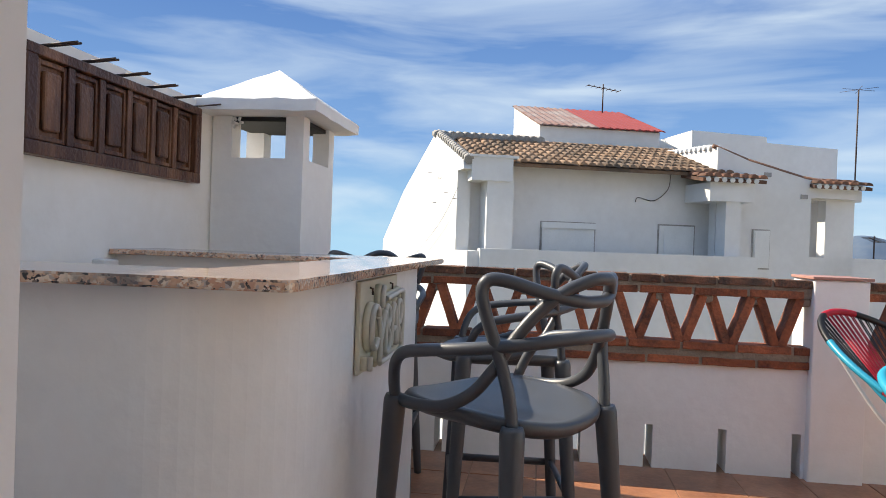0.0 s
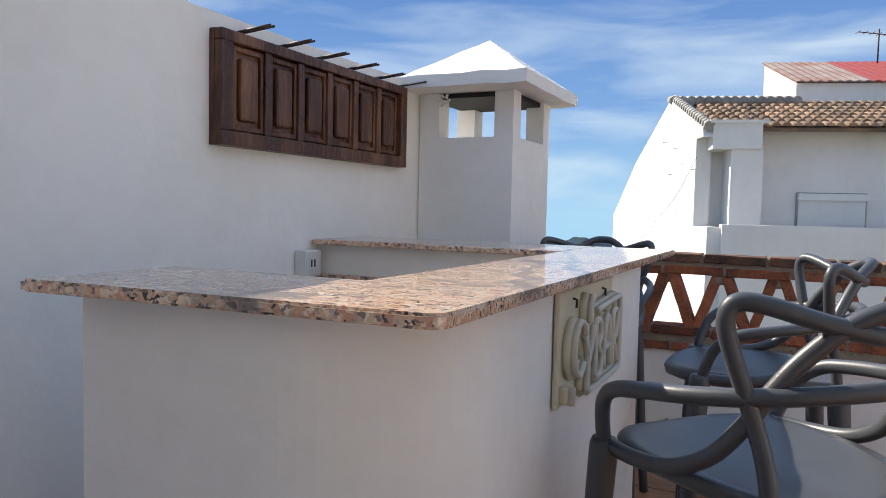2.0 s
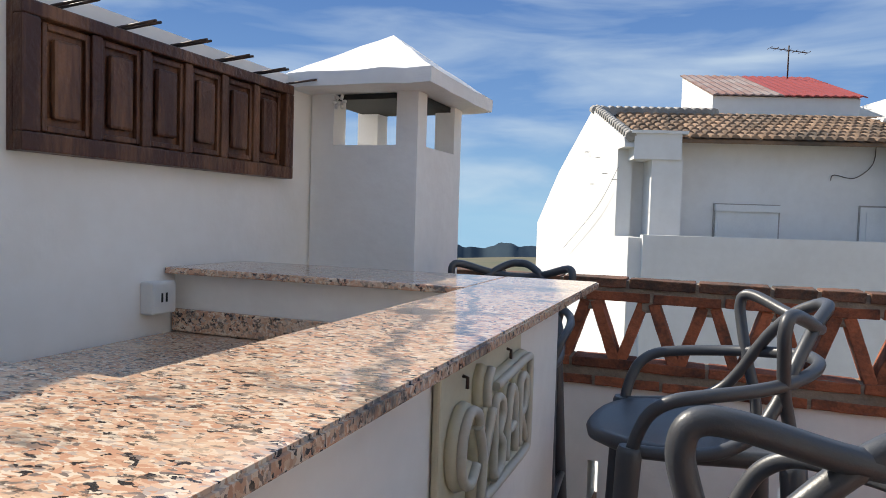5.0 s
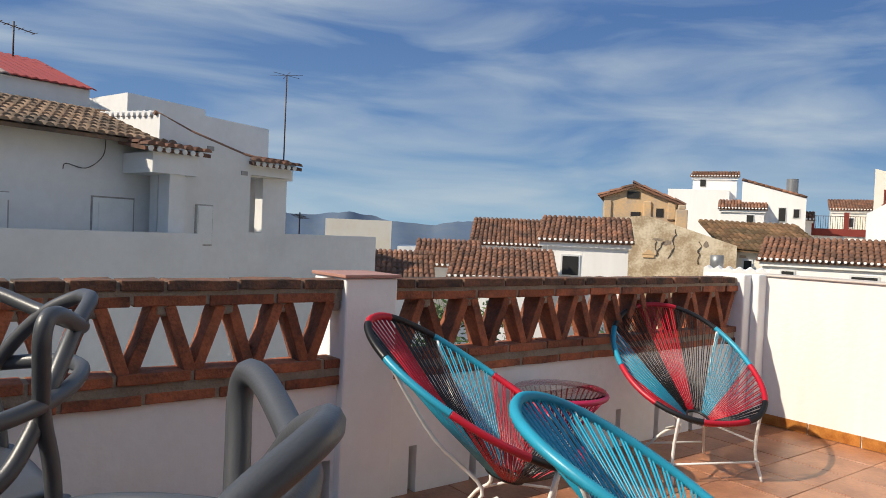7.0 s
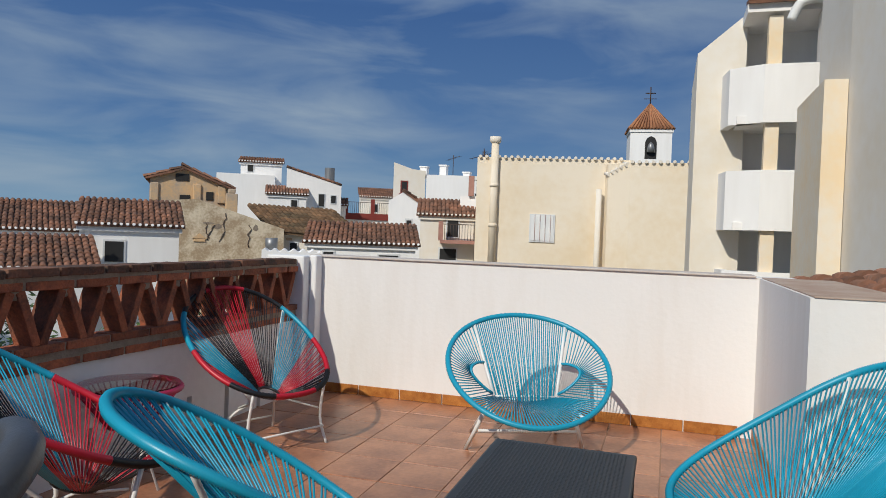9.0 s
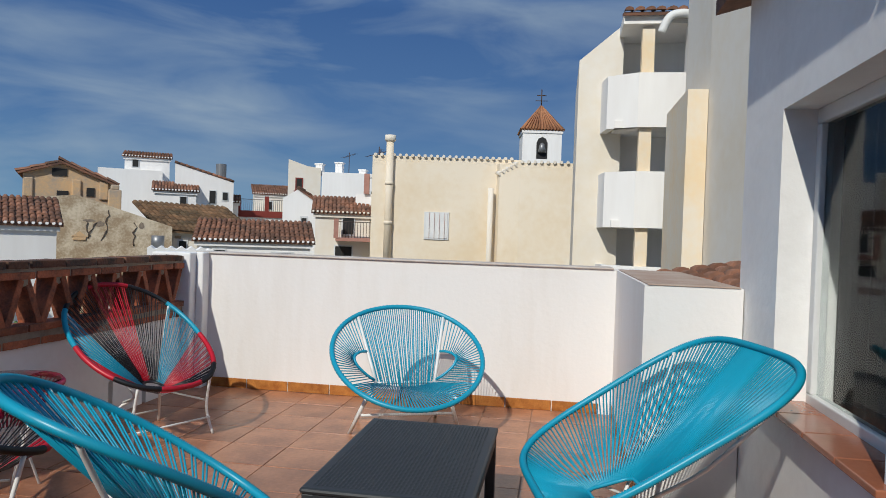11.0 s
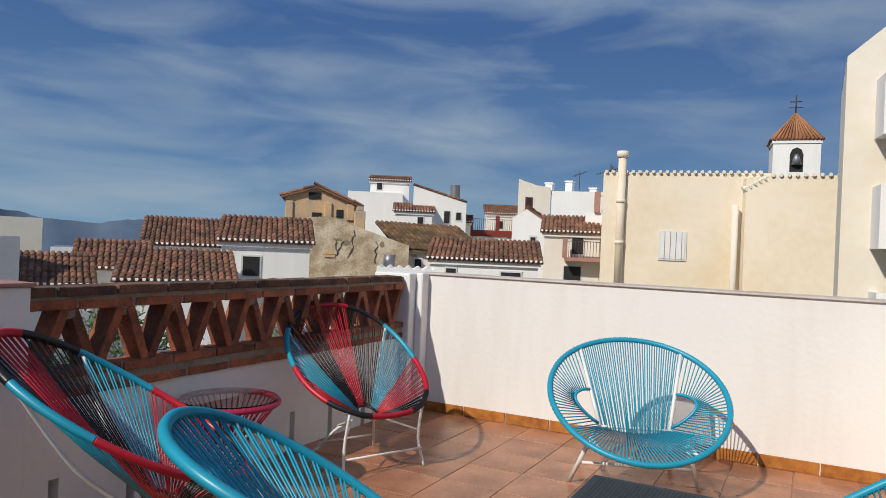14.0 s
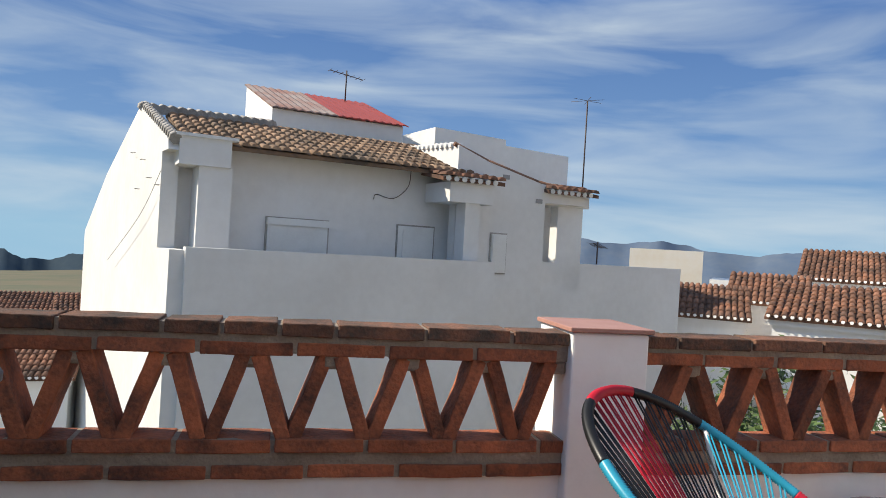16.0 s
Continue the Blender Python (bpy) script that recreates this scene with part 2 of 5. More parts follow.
def granite():
    """Peach, cream, grey and black grains, drawn out along one direction, with broad smoky drifts."""
    m = material("speckled_pink_granite", (0.60, 0.37, 0.25), 0.1, (0.70, 0.54, 0.40), 9, 0.9, spec=0.55)
    nt = m.node_tree
    b = nt.nodes["Principled BSDF"]
    co, mp = nt.nodes.new("ShaderNodeTexCoord"), nt.nodes.new("ShaderNodeMapping")
    mp.inputs["Scale"].default_value = (1, 1.9, 1.2)
    mp.inputs["Rotation"].default_value = (0, 0, radians(35))
    nt.links.new(co.outputs["Object"], mp.inputs["Vector"])
    warp = nt.nodes.new("ShaderNodeTexNoise")
    warp.inputs["Scale"].default_value, warp.inputs["Detail"].default_value = 55, 3
    shift = nt.nodes.new("ShaderNodeVectorMath")
    shift.operation = "MULTIPLY_ADD"
    shift.inputs[1].default_value = (0.03, 0.03, 0.03)
    nt.links.new(mp.outputs["Vector"], warp.inputs["Vector"])
    nt.links.new(warp.outputs["Color"], shift.inputs[0])
    nt.links.new(mp.outputs["Vector"], shift.inputs[2])
    vor, sep, ramp = nt.nodes.new("ShaderNodeTexVoronoi"), nt.nodes.new("ShaderNodeSeparateColor"), nt.nodes.new("ShaderNodeValToRGB")
    vor.inputs["Scale"].default_value = 125
    nt.links.new(shift.outputs["Vector"], vor.inputs["Vector"])
    nt.links.new(vor.outputs["Color"], sep.inputs["Color"])
    ramp.color_ramp.interpolation = "CONSTANT"
    ends = ramp.color_ramp.elements
    ends[0].position, ends[0].color = 0.0, (0.045, 0.04, 0.038, 1)
    ends[1].position, ends[1].color = 0.08, (0.22, 0.17, 0.145, 1)
    for at, colour in ((0.17, (0.56, 0.31, 0.20)), (0.46, (0.66, 0.44, 0.30)), (0.68, (0.74, 0.60, 0.46)), (0.88, (0.47, 0.38, 0.32))):
        ends.new(at).color = (*colour, 1)
    nt.links.new(sep.outputs["Red"], ramp.inputs["Fac"])
    last = ramp.outputs["Color"]
    for scale, lo, hi, top, colour in ((7, 0.50, 0.66, 0.7, (0.72, 0.53, 0.38)), (2.9, 0.555, 0.64, 0.82, (0.13, 0.125, 0.12)), (30, 0.57, 0.64, 0.9, (0.07, 0.062, 0.056))):
        n, r, x = nt.nodes.new("ShaderNodeTexNoise"), nt.nodes.new("ShaderNodeMapRange"), nt.nodes.new("ShaderNodeMix")
        n.inputs["Scale"].default_value, n.inputs["Detail"].default_value, n.inputs["Roughness"].default_value = scale, 7, 0.72
        r.inputs["From Min"].default_value, r.inputs["From Max"].default_value, r.inputs["To Max"].default_value = lo, hi, top
        x.data_type = "RGBA"
        x.inputs["B"].default_value = (*colour, 1)
        nt.links.new(mp.outputs["Vector"], n.inputs["Vector"])
        nt.links.new(n.outputs["Fac"], r.inputs["Value"])
        nt.links.new(r.outputs["Result"], x.inputs["Factor"])
        nt.links.new(last, x.inputs["A"])
        last = x.outputs["Result"]
    drift = nt.nodes.new("ShaderNodeTexNoise")
    drift.inputs["Scale"].default_value, drift.inputs["Detail"].default_value = 9, 6
    xyz = nt.nodes.new("ShaderNodeSeparateXYZ")
    nt.links.new(co.outputs["Object"], xyz.inputs["Vector"])
    nt.links.new(co.outputs["Object"], drift.inputs["Vector"])

    def calc(kind, a, c, d=None):
        n = nt.nodes.new("ShaderNodeMath")
        n.operation = kind
        for k, v in enumerate((a, c, d)):
            if isinstance(v, (int, float)):
                n.inputs[k].default_value = v
            elif v is not None:
                nt.links.new(v, n.inputs[k])
        return n.outputs[0]

    # two smoky veins cross the long counter slantwise
    slant = calc("MULTIPLY_ADD", xyz.outputs["Y"], 0.33, xyz.outputs["X"])
    wander = calc("MULTIPLY_ADD", drift.outputs["Fac"], 0.16, slant)
    for offset, width in ((-2.49, 0.028), (-2.39, 0.020)):
        gap = calc("ABSOLUTE", calc("SUBTRACT", wander, offset), 0)
        r, x = nt.nodes.new("ShaderNodeMapRange"), nt.nodes.new("ShaderNodeMix")
        r.inputs["From Min"].default_value, r.inputs["From Max"].default_value = 0.006, width
        r.inputs["To Min"].default_value, r.inputs["To Max"].default_value = 1.0, 0.0
        nt.links.new(gap, r.inputs["Value"])
        x.data_type = "RGBA"
        x.inputs["B"].default_value = (0.10, 0.10, 0.10, 1)
        nt.links.new(calc("MULTIPLY", r.outputs["Result"], calc("MULTIPLY_ADD", warp.outputs["Fac"], 2.4, -0.55)), x.inputs["Factor"])
        nt.links.new(last, x.inputs["A"])
        last = x.outputs["Result"]
    nt.links.new(last, b.inputs["Base Color"])
    return m


def glass(name, colour=(1, 1, 1), rough=0.02, ior=1.45):
    m = bpy.data.materials.new(name)
    m.use_nodes = True
    b = m.node_tree.nodes["Principled BSDF"]
    b.inputs["Base Color"].default_value = (*colour, 1)
    b.inputs["Roughness"].default_value, b.inputs["Transmission Weight"].default_value, b.inputs["IOR"].default_value = rough, 1.0, ior
    return m


GRANITE = granite()
PANE = glass("window_glass", (0.6, 0.65, 0.65), 0.02, 1.12)
TABLEGLASS = glass("clear_table_glass", (0.95, 0.97, 0.97))


# ---- building helpers ----
def box(bm, x0, x1, y0, y1, z0, z1, bevel=0.0):
    xs, ys, zs = sorted((x0, x1)), sorted((y0, y1)), sorted((z0, z1))
    v = [bm.verts.new((x, y, z)) for z in zs for y in ys for x in xs]
    faces = [bm.faces.new([v[i] for i in f]) for f in ((0, 2, 3, 1), (4, 5, 7, 6), (0, 1, 5, 4), (2, 6, 7, 3), (0, 4, 6, 2), (1, 3, 7, 5))]
    if bevel:
        edges = list({e for f in faces for e in f.edges})
        bmesh.ops.bevel(bm, geom=edges, offset=bevel, segments=2, affect="EDGES", profile=0.5)
    return v


def prism(bm, outline, axis, a, b):
    """An outline of 2-D points drawn out from a to b along an axis ('x': points are y, z; 'y': x, z; 'z': x, y)."""
    def put(p, d):
        return {"x": (d, p[0], p[1]), "y": (p[0], d, p[1]), "z": (p[0], p[1], d)}[axis]
    lo, hi = [bm.verts.new(put(p, a)) for p in outline], [bm.verts.new(put(p, b)) for p in outline]
    n = len(outline)
    bm.faces.new(lo), bm.faces.new(hi)
    for i in range(n):
        bm.faces.new((lo[i], lo[(i + 1) % n], hi[(i + 1) % n], hi[i]))
    bmesh.ops.recalc_face_normals(bm, faces=bm.faces)


def smooth_line(pts, steps=6, closed=False):
    pts = [Vector(p) for p in pts]
    n = len(pts)
    out = []
    for i in range(n if closed else n - 1):
        p0, p1, p2, p3 = (pts[(i + k) % n] if closed else pts[min(max(i + k, 0), n - 1)] for k in (-1, 0, 1, 2))
        for s in range(steps):
            t = s / steps
            out.append(0.5 * (2 * p1 + (p2 - p0) * t + (2 * p0 - 5 * p1 + 4 * p2 - p3) * t * t + (3 * p1 - p0 - 3 * p2 + p3) * t ** 3))
    return out if closed else out + [pts[-1]]


def tube(bm, pts, r, n=8, closed=False, flat=1.0):
    """A round bar along points; r may be a list; flat squeezes it."""
    pts = [Vector(p) for p in pts]
    m = len(pts)
    side = None
    rings = []
    for i, p in enumerate(pts):
        a, b = (pts[i - 1], pts[(i + 1) % m]) if closed else (pts[max(i - 1, 0)], pts[min(i + 1, m - 1)])
        d = (b - a).normalized()
        if side is None:
            side = d.orthogonal().normalized()
        side = (side - d * side.dot(d)).normalized()
        up = d.cross(side)
        rr = r[i] if isinstance(r, (list, tuple)) else r
        rings.append([bm.verts.new(p + rr * (math.cos(q) * side + flat * math.sin(q) * up)) for q in (2 * math.pi * k / n for k in range(n))])
    for i in range(m if closed else m - 1):
        a, b = rings[i], rings[(i + 1) % m]
        for k in range(n):
            f = bm.faces.new((a[k], a[(k + 1) % n], b[(k + 1) % n], b[k]))
            f.smooth = True
    if not closed:
        bm.faces.new(rings[0][::-1]), bm.faces.new(rings[-1])


def mesh_of(name, bm, mat):
    me = bpy.data.meshes.new(name)
    bm.normal_update()
    bm.to_mesh(me)
    bm.free()
    me.materials.append(mat)
    return me


def part(name, bm, mat, parent=None, label=""):
    ob = new(name, mesh_of(name, bm, mat))
    if parent is not None:
        ob.parent = parent
    return tagged(ob, label)


def thing(name, label, category, m=None, group="", kind=""):
    ob = new(name)
    ob.empty_display_size = 0.1
    if m is not None:
        ob.matrix_basis = m
    return tagged(ob, label, category, group, kind)


def block(name, mat, parent, dims, bevel=0.0, label=""):
    bm = bmesh.new()
    box(bm, *dims, bevel)
    return part(name, bm, mat, parent, label)


def piece(name, me, parent, m, label=""):
    ob = new(name, me)
    ob.parent = parent
    ob.matrix_basis = m
    return tagged(ob, label)


def rough_up(bm, amount, freq, seed=0.0):
    for v in bm.verts:
        v.co += amount * noise.noise_vector(v.co * freq + Vector((seed, seed * 2, 0)))


def wavy_roof(bm, width, length, rise, pitch=0.21, course=0.38, drop=0.0):
    """A barrel-tiled slope: local x along the eave, y from eave to ridge."""
    cols, rows = max(2, int(width / pitch)), max(2, int(length / course))
    pitch, course = width / cols, length / rows
    rng = random.Random(int(width * 97 + length * 31))
    for c in range(cols):
        for r in range(rows):
            y0, y1 = r * course - 0.05, (r + 1) * course
            jig = rng.uniform(-0.012, 0.012)
            za, zb = rise * y0 / length + 0.05 + drop, rise * y1 / length + 0.02 + drop
            ra, rb = pitch * 0.46, pitch * 0.38
            x = (c + 0.5) * pitch + jig
            va = [bm.verts.new((x + ra * math.cos(q), y0, za + ra * 0.8 * math.sin(q))) for q in (0, 0.8, 1.57, 2.34, 3.14)]
            vb = [bm.verts.new((x + rb * math.cos(q), y1, zb + rb * 0.8 * math.sin(q))) for q in (0, 0.8, 1.57, 2.34, 3.14)]
            for k in range(4):
                bm.faces.new((va[k], va[k + 1], vb[k + 1], vb[k])).smooth = True
            bm.faces.new(va[::-1])
    v = [bm.verts.new(p) for p in ((0, 0, 0.01 + drop), (width, 0, 0.01 + drop), (width, length, rise + 0.01 + drop), (0, length, rise + 0.01 + drop), (0, 0, -0.06 + drop), (width, 0, -0.06 + drop), (width, length, rise - 0.06 + drop), (0, length, rise - 0.06 + drop))]
    for f in ((0, 1, 2, 3), (4, 7, 6, 5), (0, 4, 5, 1), (1, 5, 6, 2), (2, 6, 7, 3), (3, 7, 4, 0)):
        bm.faces.new([v[i] for i in f])


# ---- terrace: floor, walls, balustrade ----
FLOOR_X0, FLOOR_X1, FLOOR_Y0, FLOOR_Y1 = -3.01, 3.3, -3.62, 0.05
bm = bmesh.new()
box(bm, -3.4, 3.7, -3.925, 0.3, -0.3, -0.0042)
floor = tagged(part("floor", bm, GROUT), "terrace slab under worn terracotta tiles", "floor", kind="structure")

# left wall, behind the bar
bm = bmesh.new()
prism(bm, [(-4.6, -0.3), (0.3, -0.3), (0.3, 1.0), (-0.45, 1.0), (-0.45, 1.78), (-1.9, 1.785), (-2.3, 1.87), (-4.6, 1.9)], "x", -3.31, -3.01)
tagged(part("wall_west", bm, WHITE), "white plastered wall behind the terrace bar", "wall", kind="structure")

# right wall with the inward jog
bm = bmesh.new()
box(bm, 3.3, 3.55, -3.4, 0.05, -0.3, 1.034)
tagged(part("wall_east", bm, PARAPET), "sunlit white plastered parapet wall with clay skirting", "wall", kind="structure")
bm = bmesh.new()
box(bm, 1.62, 3.298, -3.615, -3.17, -0.3, 1.03)
tagged(part("wall_jog", bm, PARAPET), "short white plastered parapet next to the house", "wall", kind="structure")
bm = bmesh.new()
box(bm, 1.615, 3.33, -3.60, -3.185, 1.03, 1.037, 0.002)
tagged(part("wall_cap", bm, material("brownish_cap", (0.46, 0.36, 0.29), 0.8, (0.33, 0.2, 0.14), 5, 0.7)), "brownish clay cap tiles on the parapet", "trim", kind="structure")
bm = bmesh.new()
box(bm, 3.285, 3.57, -3.15, 0.03, 1.034, 1.046, 0.003)
tagged(part("wall_coping", bm, material("pale_coping", (0.62, 0.56, 0.5), 0.8, (0.4, 0.3, 0.25), 4, 0.6)), "thin pale coping along the parapet", "trim", kind="structure")

# corner pier and the middle pier of the balustrade
bm = bmesh.new()
box(bm, 3.115, 3.34, -0.02, 0.3, -0.3, 1.04, 0.012)
box(bm, 3.2, 3.302, -0.08, -0.02, -0.3, 1.045, 0.012)
tagged(part("corner_pier", bm, WHITE), "white plastered corner pier of the balustrade", "pier", kind="structure")
bm = bmesh.new()
box(bm, 0.0, 0.266, 0.0, 0.3, -0.3, 1.025, 0.008)
rough_up(bm, 0.004, 5)
pier = tagged(part("middle_pier", bm, WHITE), "white plastered pier between two brick balustrades", "pier", kind="structure")
bm = bmesh.new()
box(bm, -0.012, 0.278, -0.012, 0.312, 1.027, 1.042, 0.003)
tagged(part("pier_cap", bm, CAPTILE), "flat pinkish tile capping the pier", "trim", kind="structure")

# low wall under the balustrade, with drain slots
SLOT, PITCH = 0.045, 0.374


def low_wall(name, x0, x1, slots, label):
    bm = bmesh.new()
    edges = [x0]
    for s in sorted(slots):
        edges += [s - SLOT / 2, s + SLOT / 2]
    edges.append(x1)
    for a, b in zip(edges[::2], edges[1::2]):
        box(bm, a, b, 0.05, 0.3, -0.3, 0.225)
    box(bm, x0, x1, 0.05, 0.3, 0.225, 0.556)
    return tagged(part(name, bm, ROUGH_WHITE), label, "wall", kind="structure")


low_wall("low_wall_west", -3.01, 0.0, [-0.033 - k * PITCH for k in range(1, 7)] + [-0.04], "low white wall with narrow drain slots")
low_wall("low_wall_east", 0.266, 3.115, [0.42 + k * PITCH for k in range(0, 7)], "low white wall with narrow drain slots")

rng = random.Random(5)


def brick_mesh(name, length, height, depth, seed, mat=None):
    bm = bmesh.new()
    box(bm, -length / 2, length / 2, 0, depth, -height / 2, height / 2, 0.004)
    bmesh.ops.subdivide_edges(bm, edges=[e for e in bm.edges if abs(e.verts[0].co.x - e.verts[1].co.x) > 0.1], cuts=4)
    rough_up(bm, 0.003, 15, seed)
    return mesh_of(name, bm, mat or BRICK)


LONG = [brick_mesh("brick", 0.262, 0.040, 0.13, s) for s in (1, 7, 13)]
SHORT = [brick_mesh("brick", 0.15, 0.040, 0.13, s, TOPBRICK) for s in (3, 9)]
TOP = [brick_mesh("brick", 0.262, 0.040, 0.13, s, TOPBRICK) for s in (21, 27, 33)]
LEAN = [brick_mesh("brick", 0.268, 0.044, 0.115, s) for s in (2, 5, 8)]


def balustrade(name, x0, x1, first_apex, pitch, label):
    root = thing(name, label, "balustrade", kind="structure")
    bm = bmesh.new()
    box(bm, x0, x1, 0.036, 0.152, 0.560, 0.672)
    box(bm, x0, x1, 0.036, 0.152, 0.926, 1.013)
    bmesh.ops.subdivide_edges(bm, edges=[e for e in bm.edges if abs(e.verts[0].co.x - e.verts[1].co.x) > 1], cuts=60)
    rough_up(bm, 0.004, 17)
    part("mortar", bm, MORTAR, root, "grey-brown mortar between the brick courses")
    for z, proud, off in ((0.579, 0.0, 0.0), (0.655, 0.004, 0.1), (0.942, 0.0, 0.05), (1.0, 0.006, 0.15)):
        x = x0 - off
        while x < x1 - 0.02:
            short = z > 0.99 and rng.random() < 0.25
            w = 0.15 if short else 0.262
            a, b = max(x, x0), min(x + w, x1)
            if b - a > 0.03:
                me = rng.choice(SHORT if short else TOP if z > 0.99 else LONG)
                m = pose((a + b) / 2, 0.03 - proud + rng.uniform(-0.004, 0.004), z + rng.uniform(-0.002, 0.002), 0, rng.uniform(-0.5, 0.5), rng.uniform(-0.4, 0.4)) @ Matrix.Diagonal(((b - a) / w, 1, 1, 1))
                piece("brick", me, root, m)
            x += w + 0.014
    apex = first_apex
    while apex > x0 - 0.05 if first_apex > (x0 + x1) / 2 else apex < x1 + 0.05:
        for s in (-1, 1):
            top, foot = apex + s * 0.024, apex + s * (pitch / 2 - 0.016)
            mid = (top + foot) / 2
            if x0 + 0.01 < mid < x1 - 0.01:
                tilt = math.degrees(math.atan2(0.235, (foot - top)))
                piece("brick", rng.choice(LEAN), root, pose(mid, 0.038 + rng.uniform(-0.005, 0.005), 0.797, 0, tilt + rng.uniform(-1.2, 1.2), 0))
        if x0 < apex < x1:
            bmj = bmesh.new()
            box(bmj, apex - 0.032, apex + 0.032, 0.04, 0.15, 0.882, 0.93, 0.012)
            part("mortar", bmj, MORTAR, root)
        apex += -pitch if first_apex > (x0 + x1) / 2 else pitch
    return root


balustrade("balustrade_west", -3.01, 0.0, -0.03, 0.2385, "red brick balustrade with leaning V-shaped brick openings")
balustrade("balustrade_east", 0.266, 3.115, 0.455, 0.266, "red brick balustrade with leaning V-shaped brick openings")

# house wall with the camera's doorway and the window
WY = -3.62
bm = bmesh.new()
for x0, x1, z0, z1 in ((-3.01, -1.514, -0.3, 2.42), (-1.514, -0.45, 2.1, 2.42), (-0.45, 0.16, -0.3, 2.42), (0.16, 1.15, -0.3, 0.60), (0.16, 1.15, 1.775, 2.42), (1.15, 1.72, -0.3, 2.42)):
    box(bm, x0, x1, WY - 0.3, WY, z0, z1)
tagged(part("wall_south", bm, ROUGH_WHITE), "rough white house wall with a recessed window", "wall", kind="structure")
bm = bmesh.new()
box(bm, -3.0, 1.72, -6.2, -6.0, -0.3, 2.42)
box(bm, 1.5, 1.72, -6.0, WY - 0.31, -0.3, 2.6)
box(bm, -3.3, -3.0, -6.0, -4.61, -0.3, 2.6)
tagged(part("wall_inside", bm, WHITE), "plain inner walls of the house", "wall", kind="structure")
bm = bmesh.new()
box(bm, -3.3, 1.7, -6.2, WY - 0.31, -0.3, -0.02)
tagged(part("floor_inside", bm, TILE), "tiled floor inside the house", "floor", kind="structure")
bm = bmesh.new()
box(bm, -3.3, 1.7, -6.2, WY - 0.002, 2.425, 2.5)
tagged(part("ceiling", bm, WHITE), "plain ceiling of the house", "ceiling", kind="structure")

# eave over the house wall
eave = thing("eave", "clay tile eave along the house wall", "eave", pose(1.87, WY + 0.13, 2.43, 0, 0, 180), kind="structure")
bm = bmesh.new()
wavy_roof(bm, 5.2, 1.6, 0.45, 0.2, 0.4)
tagged(part("roof_tiles", bm, ROOFTILE, eave), kind="stuff")

# window in the house wall
win = thing("window_1", "sliding window with white frame and dark glass", "window", kind="structure")
bm = bmesh.new()
for d in ((0.16, 1.15, 0.60, 0.66), (0.16, 1.15, 1.715, 1.775), (0.16, 0.22, 0.66, 1.715), (1.10, 1.15, 0.66, 1.715)):
    box(bm, d[0], d[1], -3.80, -3.745, d[2], d[3], 0.006)
part("window_frame", bm, ALU, win, "white aluminium frame")
for a, b in ((0.22, 1.10),):
    bm = bmesh.new()
    box(bm, a, b, -3.775, -3.768, 0.66, 1.715)
    p = part("pane", bm, PANE, win, "dark reflecting glass pane")
    p.visible_shadow = False
bm = bmesh.new()
n = 60
pts = [(0.16 + 0.99 * i / n, -3.86 + 0.018 * math.sin(i * 1.1)) for i in range(n + 1)]
for (xa, ya), (xb, yb) in zip(pts, pts[1:]):
    bm.faces.new([bm.verts.new(p) for p in ((xa, ya, 0.6), (xb, yb, 0.6), (xb, yb, 1.77), (xa, ya, 1.77))])
    bm.faces.new([bm.verts.new(p) for p in ((xa, ya - 0.006, 1.77), (xb, yb - 0.006, 1.77), (xb, yb - 0.006, 0.6), (xa, ya - 0.006, 0.6))])
part("curtain", bm, CURTAIN, win, "grey pleated curtain behind the glass")
for k in range(4):
    bm = bmesh.new()
    box(bm, 0.10 + k * 0.275, 0.37 + k * 0.275, -3.745, -3.575, 0.602, 0.624, 0.004)
    part("sill_tile", bm, SILLTILE, win, "glazed clay sill tile" if k == 0 else "")


# ---- bar ----
CZ = 1.083
bar = thing("bar_counter", "white plastered bar base with rounded front corner", "bar", kind="structure")
bm = bmesh.new()


def arc(cx, cy, r, a0, a1, n=8):
    return [(cx + r * math.cos(radians(a0 + (a1 - a0) * k / n)), cy + r * math.sin(radians(a0 + (a1 - a0) * k / n))) for k in range(n + 1)]


prism(bm, [(-2.46, -2.65)] + arc(-2.08, -2.39, 0.26, -90, 0, 14) + [(-1.82, -1.265), (-1.98, -1.265), (-1.98, -2.45), (-2.46, -2.45)], "z", -0.01, CZ - 0.022)
part("bar_base", bm, ROUGH_WHITE, bar)
bm = bmesh.new()
box(bm, -3.008, -1.985, -1.262, -1.10, -0.01, CZ - 0.022)
part("back_base", bm, ROUGH_WHITE, bar)
bm = bmesh.new()
c1 = [(-2.475, -2.745)] + arc(-1.80, -2.675, 0.03, -90, 0, 4) + [(-1.772, -0.92), (-2.05, -0.92), (-2.05, -2.43), (-2.475, -2.43)]
prism(bm, c1, "z", CZ - 0.02, CZ)
bmesh.ops.bevel(bm, geom=[e for e in bm.edges if abs(e.verts[0].co.z - e.verts[1].co.z) < 1e-4], offset=0.004, segments=2, affect="EDGES")
tagged(part("granite_worktop", bm, GRANITE), "polished pink granite worktop on the bar", "worktop")
bm = bmesh.new()
box(bm, -3.006, -2.052, -1.31, -0.93, CZ - 0.02, CZ, 0.004)
tagged(part("granite_back_shelf", bm, GRANITE), "shaded pink granite shelf at the back of the bar", "worktop")
low = thing("inner_worktop", "low granite worktop inside the bar", "worktop")
bm = bmesh.new()
box(bm, -3.0, -2.62, -1.95, -1.27, 0.86, 0.885, 0.003)
box(bm, -2.62, -1.985, -1.6, -1.27, 0.86, 0.885, 0.003)
part("slab", bm, GRANITE, low)
bm = bmesh.new()
